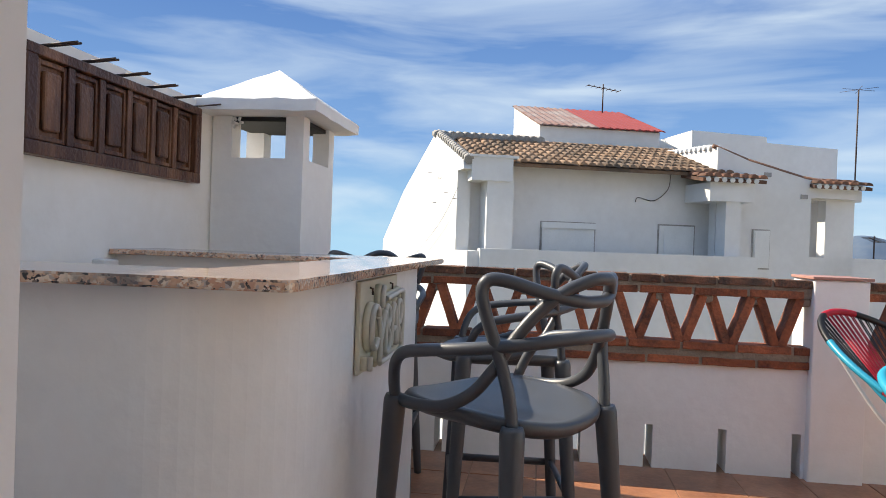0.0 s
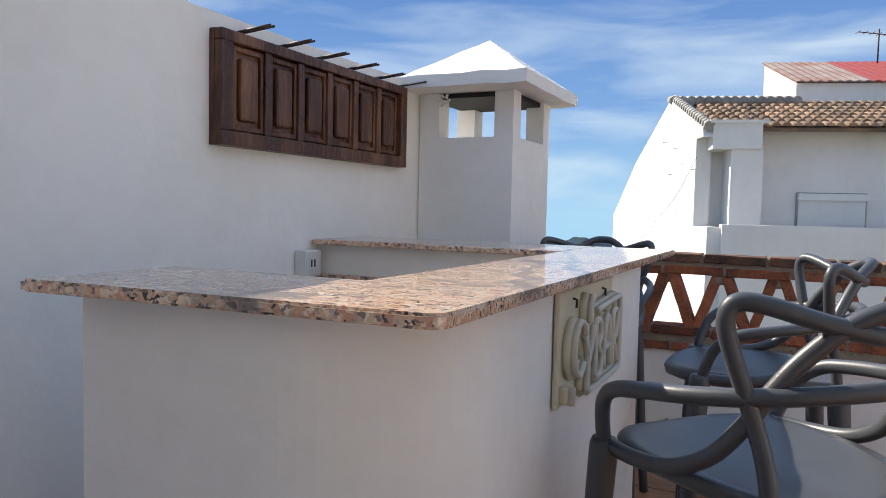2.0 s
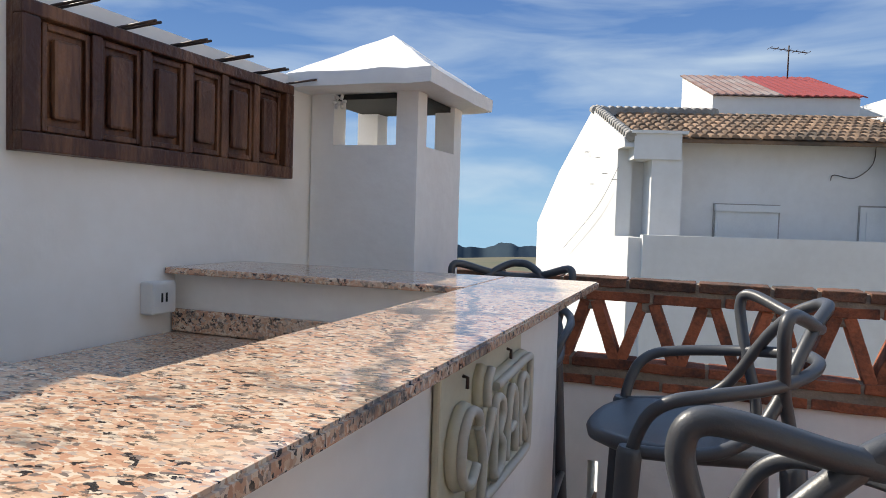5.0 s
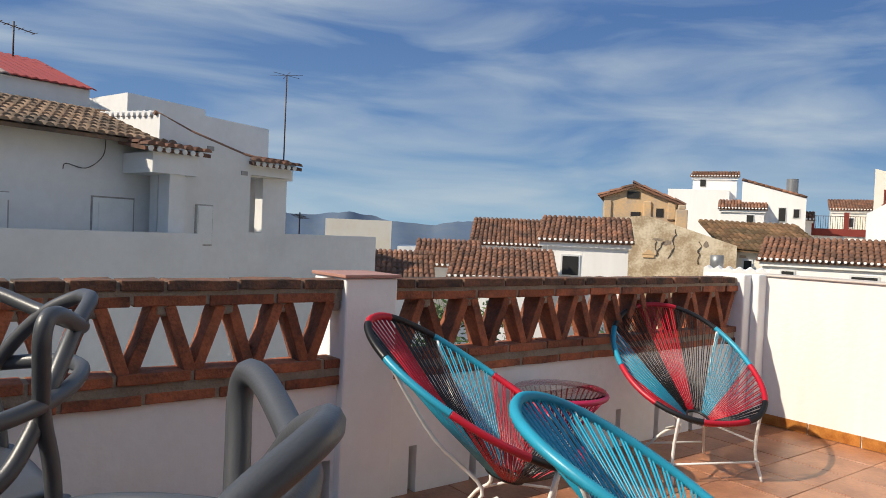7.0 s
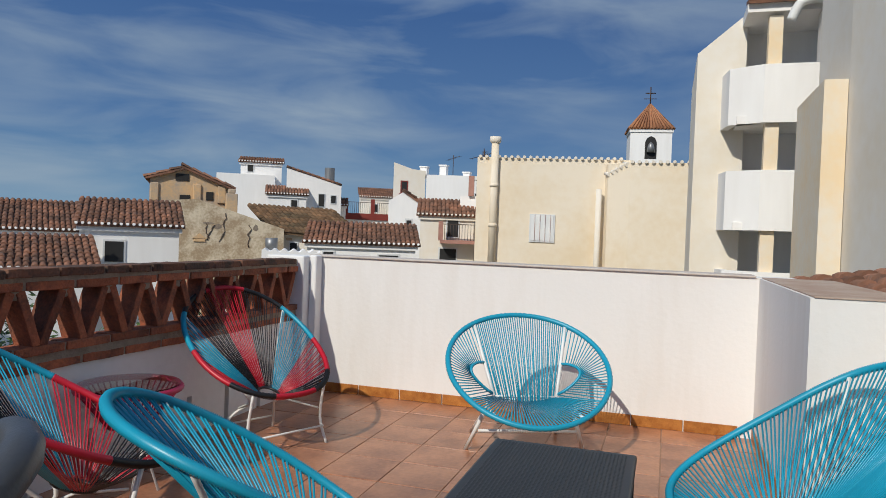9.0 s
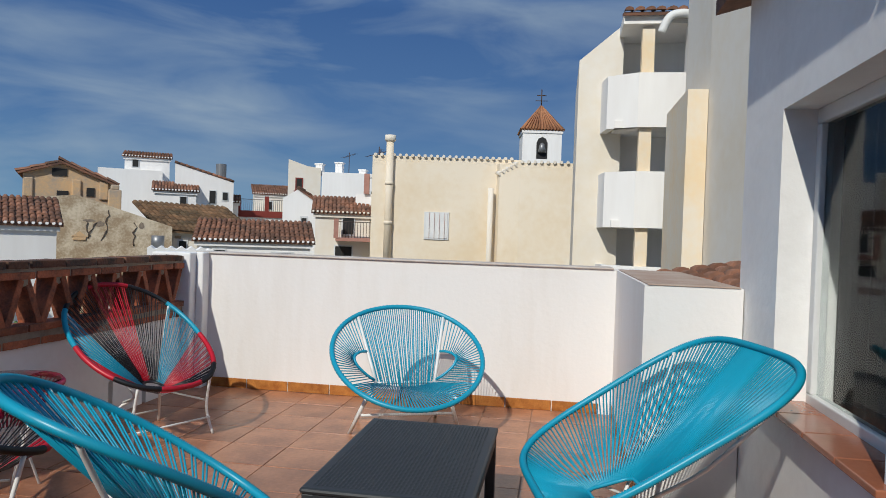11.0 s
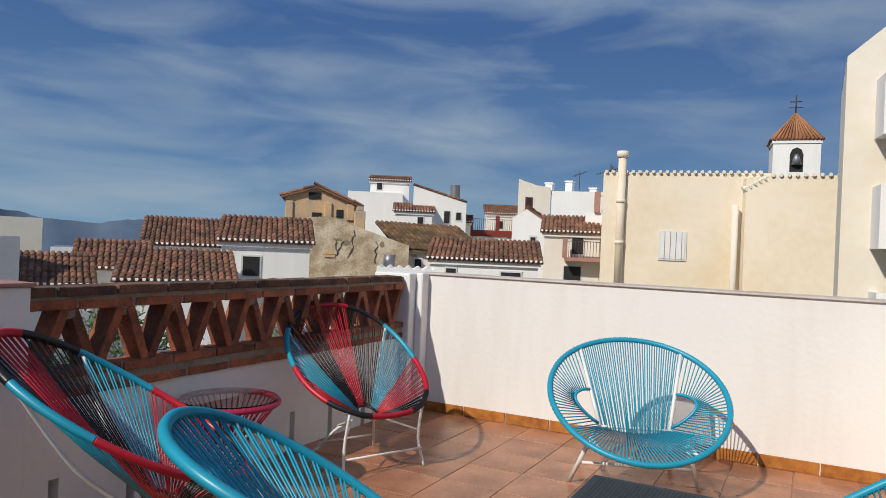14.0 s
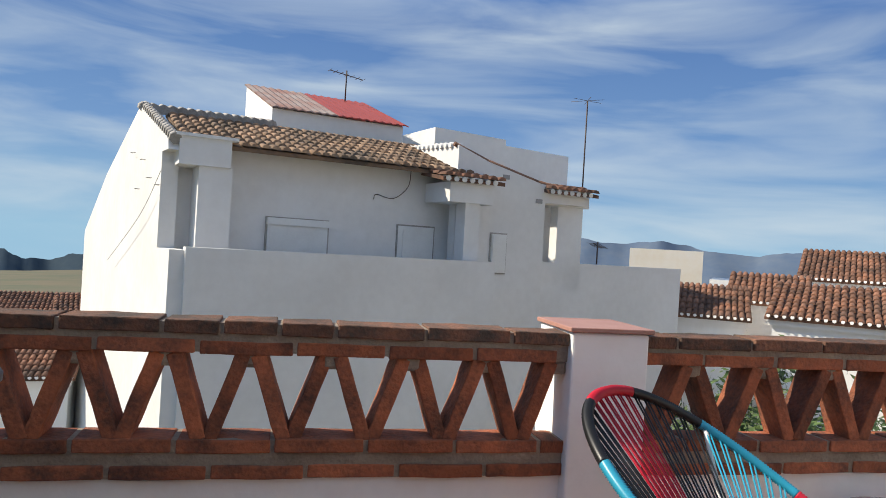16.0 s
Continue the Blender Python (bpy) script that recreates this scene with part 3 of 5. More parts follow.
box(bm, -3.0, -1.985, -1.285, -1.266, 0.887, 0.955, 0.003)
part("upstand", bm, GRANITE, low)
bm = bmesh.new()
box(bm, -2.98, -2.64, -1.93, -1.29, -0.01, 0.858)
part("base", bm, WHITE, low)

sock = thing("socket_box", "white surface-mounted power socket on the bar wall", "socket", pose(-2.99, -1.36, 1.0))
bm = bmesh.new()
box(bm, -0.02, 0.03, -0.045, 0.05, -0.05, 0.045, 0.006)
part("case", bm, ALU, sock)
bm = bmesh.new()
for y in (-0.012, 0.006):
    box(bm, 0.0295, 0.032, y, y + 0.006, -0.015, 0.012)
part("slots", bm, DARK, sock)

# sign on the bar front
sign = thing("bar_sign", "old cream plastic light sign reading BAR on the bar front", "sign", pose(-1.818, 0, 0))
bm = bmesh.new()
box(bm, 0, 0.012, -2.125, -1.69, 0.82, 1.05, 0.004)
part("back_plate", bm, SIGN, sign, "dirty cream back plate")
SY0, SZ0 = -2.125, 0.82


def sign_bar(name, pts, label=""):
    """A raised channel letter stroke: points from the plate's lower left corner."""
    line = smooth_line([(0.0, SY0 + y, SZ0 + z) for y, z in pts], 4)
    bm = bmesh.new()
    tube(bm, [p + Vector((0.019, 0, 0)) for p in line], 0.0125, 6)
    part(name, bm, SIGN, sign, label)
    bm = bmesh.new()
    tube(bm, [p + Vector((0.034, 0, 0)) for p in line], 0.008, 7)
    part("light_tube", bm, NEON, sign)


sign_bar("letter_c", [(0.115, 0.13), (0.10, 0.155), (0.065, 0.165), (0.035, 0.14), (0.03, 0.10), (0.045, 0.07), (0.075, 0.06), (0.10, 0.08)], "raised cream letter")
sign_bar("letter_y", [(0.105, 0.135), (0.125, 0.10), (0.13, 0.07), (0.128, 0.015)])
sign_bar("letter_y", [(0.175, 0.145), (0.15, 0.10), (0.13, 0.07)])
sign_bar("accent", [(0.145, 0.155), (0.145, 0.19), (0.16, 0.21)])
sign_bar("letter_b", [(0.19, 0.03), (0.19, 0.09), (0.19, 0.15), (0.225, 0.148), (0.235, 0.12), (0.215, 0.095), (0.24, 0.07), (0.232, 0.035), (0.192, 0.028)])
sign_bar("letter_a", [(0.262, 0.035), (0.268, 0.10), (0.285, 0.15), (0.305, 0.14), (0.315, 0.09), (0.32, 0.035)])
sign_bar("letter_a", [(0.27, 0.08), (0.315, 0.085)])
sign_bar("letter_r", [(0.345, 0.035), (0.345, 0.10), (0.348, 0.15), (0.38, 0.155), (0.392, 0.125), (0.375, 0.095), (0.352, 0.09), (0.375, 0.065), (0.392, 0.035)])
sign_bar("border", [(0.19, 0.175), (0.30, 0.18), (0.405, 0.185), (0.418, 0.17), (0.42, 0.10), (0.418, 0.03), (0.40, 0.012), (0.30, 0.01), (0.13, 0.012)])
sign_bar("border", [(0.022, 0.01), (0.024, 0.045)])
for y in (0.09, 0.33):
    bm = bmesh.new()
    tube(bm, [(0.012, SY0 + y, 1.03), (0.02, SY0 + y, 1.028), (0.02, SY0 + y, 1.012)], 0.003, 5)
    part("hook", bm, IRON, sign)

# chimney
chim = thing("chimney", "white plastered chimney with open top and pyramid cap", "chimney")
CX0, CX1, CY0, CY1 = -3.0, -2.535, -0.5, 0.0
bm = bmesh.new()
box(bm, CX0, CX1, CY0, CY1, -0.3, 1.53)
part("shaft", bm, ROUGH_WHITE, chim)
for x0, x1, y0, y1 in ((CX0, CX0 + 0.10, CY0, CY0 + 0.10), (CX1 - 0.09, CX1, CY0, CY0 + 0.09), (CX0, CX0 + 0.10, CY1 - 0.10, CY1), (CX1 - 0.09, CX1, CY1 - 0.09, CY1)):
    bm = bmesh.new()
    box(bm, x0, x1, y0, y1, 1.53, 1.735)
    part("post", bm, ROUGH_WHITE, chim)
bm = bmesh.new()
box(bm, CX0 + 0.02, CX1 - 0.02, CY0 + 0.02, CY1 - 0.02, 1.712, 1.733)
part("dark_slab", bm, DARK, chim, "dark slab under the cap")
bm = bmesh.new()
x0, x1, y0, y1, ap = CX0 - 0.02, CX1 + 0.11, CY0 - 0.16, CY1 + 0.11, (-2.762, -0.24, 2.02)
lo = [bm.verts.new(p) for p in ((x0, y0, 1.735), (x1, y0, 1.735), (x1, y1, 1.735), (x0, y1, 1.735))]
mi = [bm.verts.new(p) for p in ((x0, y0, 1.79), (x1, y0, 1.79), (x1, y1, 1.79), (x0, y1, 1.79))]
top = bm.verts.new(ap)
bm.faces.new(lo[::-1])
for i in range(4):
    j = (i + 1) % 4
    bm.faces.new((lo[i], lo[j], mi[j], mi[i]))
    bm.faces.new((mi[i], mi[j], top))
bmesh.ops.subdivide_edges(bm, edges=list(bm.edges), cuts=5, use_grid_fill=True)
rough_up(bm, 0.008, 9)
part("cap", bm, ROUGH_WHITE, chim, "rough pyramid cap")

orn = thing("wall_ornament", "small white iron flower ornament on the chimney", "ornament", pose(-2.87, -0.505, 1.70))
bm = bmesh.new()
for k in range(6):
    a = k * math.pi / 3
    tube(bm, [(0.012 * math.cos(a), 0, 0.012 * math.sin(a)), (0.03 * math.cos(a), -0.008, 0.03 * math.sin(a))], 0.007, 5)
part("petals", bm, STEEL, orn)

# old door panels hung on the wall
panel = thing("wall_panel", "dark carved wooden cupboard doors hung as wall decoration", "wall panel", pose(-3.008, -1.82, 1.383))
PW, PH = 1.125, 0.348
bm = bmesh.new()
box(bm, 0, 0.02, 0, PW, 0, PH)
part("backboard", bm, WOOD, panel)
bm = bmesh.new()
for d in ((0, PW, 0, 0.045), (0, PW, PH - 0.035, PH), (0, 0.05, 0.045, PH - 0.035), (PW - 0.05, PW, 0.045, PH - 0.035)):
    box(bm, 0.018, 0.05, d[0], d[1], d[2], d[3], 0.004)
part("outer_frame", bm, WOOD, panel, "dark moulded frame with worn edges")
cell = (PW - 0.10) / 6
for k in range(6):
    a = 0.05 + k * cell
    bm = bmesh.new()
    if k:
        box(bm, 0.018, 0.042, a - 0.016, a + 0.016, 0.045, PH - 0.035, 0.003)
    box(bm, 0.018, 0.034, a + 0.016, a + 0.03, 0.05, PH - 0.04, 0.003)
    box(bm, 0.018, 0.034, a + cell - 0.03, a + cell - 0.016, 0.05, PH - 0.04, 0.003)
    box(bm, 0.018, 0.034, a + 0.03, a + cell - 0.03, 0.05, 0.066, 0.003)
    box(bm, 0.018, 0.034, a + 0.03, a + cell - 0.03, PH - 0.056, PH - 0.04, 0.003)
    box(bm, 0.018, 0.04, a + 0.045, a + cell - 0.045, 0.082, PH - 0.072, 0.009)
    part("door_leaf", bm, WOOD, panel, "carved raised-and-fielded panel" if k == 0 else "")
for k in range(6):
    y = -1.70 + k * 0.205
    hook = thing("wall_hook", "pair of dark iron rods sticking out of the wall", "hook", pose(-3.01, y, 1.745), group="rods above the panel")
    for d in (0, 0.018):
        bm = bmesh.new()
        tube(bm, [(0, d, 0.0), (0.13, d + 0.004, 0.012)], 0.004, 6)
        part("rod", bm, IRON, hook)


# ---- bar stools ----
def bar_stool():
    """Faces +x; origin on the floor under the seat."""
    root = thing("bar_stool", "dark grey plastic bar stool with interlaced looping backrest", "stool", group="stools at the bar")
    SZ = 0.785
    bm = bmesh.new()
    n = 48
    rings = []
    for sc, z in ((0.0, -0.020), (0.35, -0.019), (0.65, -0.013), (0.88, -0.003), (0.97, 0.0), (1.0, -0.008), (0.985, -0.026), (0.9, -0.04), (0.4, -0.052), (0.0, -0.054)):
        ring = []
        for k in range(n):
            a = 2 * math.pi * k / n
            c, s = math.cos(a), math.sin(a)
            q = (abs(c) ** 3.2 + abs(s) ** 3.2) ** (-1 / 3.2)
            x = 0.215 * q * c + 0.01 + 0.06 * max(0, c) ** 2 * (1 - s * s)
            y = (0.222 + 0.022 * c) * q * s
            roll_front = -0.022 * max(0, c) ** 6 * sc ** 4
            sag_back = -0.03 * max(0, -c) ** 3 * sc
            ring.append(bm.verts.new((x * sc, y * sc, SZ + z + roll_front + sag_back)))
        rings.append(ring)
    for a, b in zip(rings, rings[1:]):
        for k in range(n):
            f = bm.faces.new((a[k], b[k], b[(k + 1) % n], a[(k + 1) % n]))
            f.smooth = True
    bmesh.ops.remove_doubles(bm, verts=bm.verts, dist=1e-4)
    bmesh.ops.recalc_face_normals(bm, faces=bm.faces)
    part("seat", bm, PLASTIC, root, "moulded seat shell")
    for sx in (-1, 1):
        for sy in (-1, 1):
            bm = bmesh.new()
            top = (0.185, 0.232 * sy, SZ - 0.004) if sx > 0 else (-0.168, 0.182 * sy, SZ - 0.02)
            foot = (0.225 * sx, (0.262 if sx > 0 else 0.235) * sy, 0.0)
            a, b = Vector(top), Vector(foot)
            q = smooth_line([a, a.lerp(b, 0.12), a.lerp(b, 0.5), b], 4)
            tube(bm, q, [0.024, 0.0285, 0.029, 0.0285] + [0.028 - 0.009 * i / (len(q) - 5) for i in range(len(q) - 4)], 12)
            part("leg", bm, PLASTIC, root)
    bm = bmesh.new()
    ring = [(0.213, 0.25, 0.30), (-0.205, 0.218, 0.30), (-0.205, -0.218, 0.30), (0.213, -0.25, 0.30)]
    for a, b in zip(ring, ring[1:] + ring[:1]):
        tube(bm, [a, b], 0.017, 8, flat=0.75)
    part("footrest", bm, PLASTIC, root, "footrest bars round the legs")

    def loop(name, half, label, r):
        bm = bmesh.new()
        full = half + [(x, -y, z) for x, y, z in half[-2::-1]]
        tube(bm, smooth_line([(x, y, SZ - 0.012 + 0.93 * z) for x, y, z in full], 6), r, 10)
        part(name, bm, PLASTIC, root, label)

    loop("armrest", [(0.183, 0.232, -0.012), (0.17, 0.25, 0.045), (0.145, 0.268, 0.1), (0.1, 0.28, 0.133), (0.03, 0.274, 0.148), (-0.06, 0.25, 0.16), (-0.14, 0.205, 0.172), (-0.205, 0.135, 0.185), (-0.245, 0.06, 0.195), (-0.252, 0.0, 0.197)], "curved band of both arms round the back", 0.0148)
    loop("back_loop", [(-0.168, 0.180, -0.03), (-0.158, 0.186, 0.06), (-0.138, 0.202, 0.15), (-0.125, 0.236, 0.25), (-0.122, 0.247, 0.298), (-0.132, 0.238, 0.326), (-0.16, 0.205, 0.325), (-0.21, 0.125, 0.298), (-0.245, 0.05, 0.281), (-0.25, 0.0, 0.279)], "looping back bar with two raised ears", 0.0148)
    loop("back_arch", [(0.178, 0.226, -0.004), (0.09, 0.238, 0.0), (0.0, 0.236, 0.014), (-0.075, 0.222, 0.055), (-0.12, 0.2, 0.115), (-0.15, 0.178, 0.175), (-0.185, 0.145, 0.24), (-0.225, 0.095, 0.298), (-0.262, 0.04, 0.33), (-0.27, 0.0, 0.335)], "arched bar sweeping from the seat sides over the back", 0.0148)
    return root


stool = bar_stool()
stool.matrix_basis = pose(-1.44, -2.05, 0, 0, 0, 141) @ Matrix.Diagonal((0.95, 0.95, 1, 1))
copy_thing(stool, pose(-1.475, -1.215, 0, 0, 0, 188))
copy_thing(stool, pose(-2.17, -0.55, 0, 0, 0, 270))


# ---- cord chairs ----
def acapulco(label, colours, m, hw=0.38, hl=0.47, power=2.0, lean=38, cz=0.60, hub=(0.07, 0.0, 0.29), cords=62, group="cord chairs", thick=0.0028, square=False, egg=0.03, raised=0.05):
    """Faces +x: an egg-shaped rim, cords to a small ring under the sitter, three-legged rod frame. colours: function of angle."""
    root = thing("cord_chair", label, "chair", m, group)
    tilt, cx = radians(lean), -0.06

    def rim(a):
        c, s = math.cos(a), math.sin(a)
        k = (abs(c) ** power + abs(s) ** power) ** (-1 / power)
        u, w, lift = hl * k * c, (hw - egg * c) * k * s, raised * s * s
        return Vector((cx + u * math.cos(tilt), w, cz - u * math.sin(tilt) + lift))

    def small(a):
        k = 1.3 * (math.cos(a) ** 8 + math.sin(a) ** 8) ** (-1 / 8) if square else 1.0
        return Vector((hub[0] + 0.07 * k * math.cos(a), hub[1] + 0.055 * k * math.sin(a), hub[2] - 0.02 * k * math.cos(a)))

    N = 96
    segs = {}
    for k in range(N):
        segs.setdefault(colours(2 * math.pi * (k + 0.5) / N).name, []).append(k)
    for nm, ks in segs.items():
        mat = bpy.data.materials[nm]
        runs, run = [], [ks[0]]
        for k in ks[1:]:
            if k == run[-1] + 1:
                run.append(k)
            else:
                runs.append(run)
                run = [k]
        runs.append(run)
        for run in runs:
            bm = bmesh.new()
            q, rr = [], []
            for k in run:
                for s in range(8):
                    q.append(rim(2 * math.pi * (k + s / 8) / N))
                    rr.append(0.0163 if s % 2 else 0.0128)
            if len(run) < N:
                q.append(rim(2 * math.pi * (run[-1] + 1) / N))
                rr.append(0.0145)
            tube(bm, q, rr, 8, closed=len(run) == N)
            part("rim", bm, mat, root, "rim tube wound with cord")
    bm_by = {}
    for k in range(cords):
        a = 2 * math.pi * (k + 0.5) / cords
        if square:
            a -= 0.30 * math.sin(2 * a)
        mat = colours(a)
        bm = bm_by.setdefault(mat.name, bmesh.new())
        for da in (-0.016, 0.016):
            p, q = rim(a + da), small(a + da * 4)
            sag = (p + q) / 2 + Vector((0, 0, -0.012))
            tube(bm, [p, sag, q], thick, 5)
    for nm, bm in bm_by.items():
        tagged(part("cord_webbing", bm, bpy.data.materials[nm], root, "stretched plastic cords"), kind="stuff")
    bm = bmesh.new()
    tube(bm, [small(2 * math.pi * k / 20) for k in range(20)], 0.008, 7, closed=True)
    part("hub_ring", bm, BLUE if square else BLACK if len(bm_by) > 1 else BLUE, root, "small ring gathering the cords")
    for s in (-1, 1):
        bm = bmesh.new()
        tube(bm, smooth_line([rim(s * 0.62) + Vector((0, 0, -0.01)), (0.24, 0.24 * s, 0.15), (0.28, 0.26 * s, 0.0)], 4), 0.0085, 7)
        part("front_leg", bm, STEEL, root)
        bm = bmesh.new()
        top = rim(math.pi - s * 0.95)
        near_hub = Vector(hub) + Vector((-0.07, 0.085 * s, -0.035))
        half = top.lerp(near_hub, 0.55) + Vector((-0.025, 0, -0.025))
        tube(bm, smooth_line([top, half, near_hub, near_hub.lerp(Vector((-0.2, 0.22 * s, 0)), 0.35), (-0.2, 0.22 * s, 0.0)], 5), 0.008, 7)
        part("back_leg", bm, STEEL, root)
    for q in ([(0.26, 0.25, 0.10), (0.26, -0.25, 0.10)], [(-0.14, 0.185, 0.09), (-0.14, -0.185, 0.09)], *([(-0.05, 0.12 * s, 0.2), (0.06, 0.09 * s, 0.25), (0.23, 0.235 * s, 0.2)] for s in (-1, 1))):
        bm = bmesh.new()
        tube(bm, q, 0.006, 6)
        part("brace", bm, STEEL, root, "white steel brace under the seat")
    return root


WINDING = (RED, BLACK, BLUE, RED, BLACK, RED, BLACK, RED, BLUE, BLACK)


def tricolour(a):
    return WINDING[int(((math.pi - a) / (2 * math.pi) % 1) * 10 + 0.5) % 10]


def plain_blue(a):
    return BLUE


acapulco("round cord chair in red, black and turquoise on white legs", tricolour, pose(1.985, -0.395, 0, 0, 0, 245.2), 0.40, 0.48, 2.17, 33.2, 0.592, egg=0.008, raised=-0.04)
acapulco("round cord chair in red, black and turquoise beside the pier", tricolour, pose(0.318, -0.607, 0, 0, 0, -52.2), 0.371, 0.493, 2.13, 29.4, 0.643, hub=(0.07, 0.0, 0.31), egg=0.016, raised=-0.023)
acapulco("turquoise cord chair beside the low table", plain_blue, pose(0.08, -1.66, 0, 0, 0, -46), 0.345, 0.45, 2.2, 30.7, 0.567, cords=58, thick=0.0036, egg=0.045, raised=0.035)
acapulco("turquoise cord chair with a square-shouldered back in front of the window", plain_blue, pose(0.97, -3.06, 0, 0, 0, 103), 0.487, 0.512, 3.8, 31.8, 0.563, hub=(0.05, 0.0, 0.27), cords=128, thick=0.0036, square=True, egg=0.015, raised=0.0)


def round_chair(m):
    """Turquoise round chair with two arm openings; faces +x."""
    root = thing("cord_armchair", "round turquoise cord armchair with open arm holes against the white wall", "chair", m, "cord chairs")
    tilt = radians(31)
    R, half, cx, cz = 0.466, 0.48, -0.06, 0.497

    def rim(a):
        u = half * math.cos(a)
        return Vector((cx + u * math.cos(tilt), (R - 0.018 * math.cos(a)) * math.sin(a), cz - u * math.sin(tilt)))

    def low(f):
        return Vector((-0.10 - 0.03 * f * f, f * 0.185, 0.285 + 0.02 * f * f))

    def rod(s, g):
        return low(s).lerp(rim(math.pi - s * 0.64), g)

    def hole(s, f):
        out = (rim(s * 1.55) - rod(s, 0.2)).normalized()
        return rod(s, 0.03 + 0.42 * f) + out * 0.135 * math.sin(math.pi * f) ** 0.7

    bm = bmesh.new()
    N = 200
    tube(bm, [rim(2 * math.pi * k / N) for k in range(N)], [0.0168 if k % 2 else 0.0146 for k in range(N)], 8, closed=True)
    part("rim", bm, BLUE, root, "rim tube wound with cord")
    bm = bmesh.new()
    for k in range(44):
        f = -1 + 2 * k / 43
        wob = 0.004 * math.sin(k * 2.4)
        tube(bm, [rim(math.pi - f * 0.64), low(f) + Vector((0, wob, 0))], 0.0036, 5)
        tube(bm, [low(f), rim(f * 0.95)], 0.0042, 5)
    for s in (-1, 1):
        for k in range(27):
            f = k / 26
            tube(bm, [rim(s * (0.97 + f * 1.49)), hole(s, f)], 0.0034, 5)
    tagged(part("cord_webbing", bm, BLUE, root, "stretched turquoise cords"), kind="stuff")
    for s in (-1, 1):
        bm = bmesh.new()
        tube(bm, [hole(s, k / 16) for k in range(17)], 0.009, 7)
        part("arm_loop", bm, BLUE, root, "bent arm-hole rod wound with cord")
        bm = bmesh.new()
        tube(bm, [rod(s, k / 4) for k in range(5)], 0.011, 8)
        part("back_rod", bm, STEEL, root)
        bm = bmesh.new()
        tube(bm, [low(s) + Vector((0.14, s * 0.06, -0.03)), (-0.10, 0.345 * s, 0.0)], 0.0125, 8)
        tube(bm, [low(s) + Vector((-0.02, 0, -0.01)), (-0.46, 0.27 * s, 0.0)], 0.0125, 8)
        tube(bm, [low(s), low(s) + Vector((0.14, s * 0.06, -0.03)), rim(s * 0.55)], 0.0105, 7)
        part("leg", bm, STEEL, root)
    for q in ([(-0.03, 0.285, 0.13), (-0.03, -0.285, 0.13)], [low(1), low(-1)]):
        bm = bmesh.new()
        tube(bm, q, 0.0085, 6)
        part("brace", bm, STEEL, root)
    return root


round_chair(pose(2.362, -1.895, 0, 0, 0, 202))

# red side table with a glass top
st = thing("side_table", "round crimson cord side table with a glass top", "table", pose(1.14, -0.20, 0))
bm = bmesh.new()
N = 90
tube(bm, [(0.23 * math.cos(2 * math.pi * k / N), 0.23 * math.sin(2 * math.pi * k / N), 0.455) for k in range(N)], [0.016 if k % 2 else 0.014 for k in range(N)], 8, closed=True)
part("rim", bm, CRIMSON, st)
bm = bmesh.new()
for k in range(44):
    a = 2 * math.pi * k / 44
    tube(bm, [(0.23 * math.cos(a), 0.23 * math.sin(a), 0.455), (0.09 * math.cos(a), 0.09 * math.sin(a), 0.27)], 0.004, 5)
tagged(part("cord_webbing", bm, CRIMSON, st), kind="stuff")
bm = bmesh.new()
bmesh.ops.create_cone(bm, cap_ends=True, segments=48, radius1=0.23, radius2=0.23, depth=0.006, matrix=Matrix.Translation((0, 0, 0.474)))
part("glass_top", bm, TABLEGLASS, st, "clear round glass")
for k in range(3):
    a = 2.1 * k + 0.4
    bm = bmesh.new()
    tube(bm, [(0.22 * math.cos(a), 0.22 * math.sin(a), 0.44), (0.08 * math.cos(a), 0.08 * math.sin(a), 0.24), (0.2 * math.cos(a), 0.2 * math.sin(a), 0.0)], 0.007, 6)
    part("leg", bm, STEEL, st)

# low plastic table
TX0, TX1, TY0, TY1, TZ = 0.45, 1.42, -2.52, -1.92, 0.355
lt = thing("low_table", "low dark grey woven-look plastic table", "table")
bm = bmesh.new()
box(bm, TX0, TX1, TY0, TY1, TZ - 0.022, TZ, 0.012)
part("tabletop", bm, DARKTABLE, lt)
bm = bmesh.new()
nx, ny = 60, 36
for i in range(nx):
    for j in range(ny):
        x, y = TX0 + 0.035 + (TX1 - TX0 - 0.07) * (i + 0.5) / nx, TY0 + 0.035 + (TY1 - TY0 - 0.07) * (j + 0.5) / ny
        v = [bm.verts.new((x + dx, y + dy, TZ + dz)) for dx, dy, dz in ((-0.0055, -0.0055, 0.0003), (0.0055, -0.0055, 0.0003), (0.0055, 0.0055, 0.0003), (-0.0055, 0.0055, 0.0003), (0, 0, 0.0025))]
        for a, b in ((0, 1), (1, 2), (2, 3), (3, 0)):
            bm.faces.new((v[a], v[b], v[4]))
tagged(part("weave_relief", bm, DARKTABLE, lt, "raised woven pattern"), kind="stuff")
bm = bmesh.new()
for d in ((TX0 + 0.01, TX1 - 0.01, TY0 + 0.01, TY0 + 0.03), (TX0 + 0.01, TX1 - 0.01, TY1 - 0.03, TY1 - 0.01), (TX0 + 0.01, TX0 + 0.03, TY0 + 0.03, TY1 - 0.03), (TX1 - 0.03, TX1 - 0.01, TY0 + 0.03, TY1 - 0.03)):
    box(bm, d[0], d[1], d[2], d[3], TZ - 0.075, TZ - 0.022)
part("apron", bm, DARKTABLE, lt)
for x in (TX0 + 0.03, TX1 - 0.03):
    for y in (TY0 + 0.03, TY1 - 0.03):
        bm = bmesh.new()
        box(bm, x - 0.022, x + 0.022, y - 0.022, y + 0.022, 0, TZ - 0.022, 0.004)
        part("leg", bm, DARKTABLE, lt)


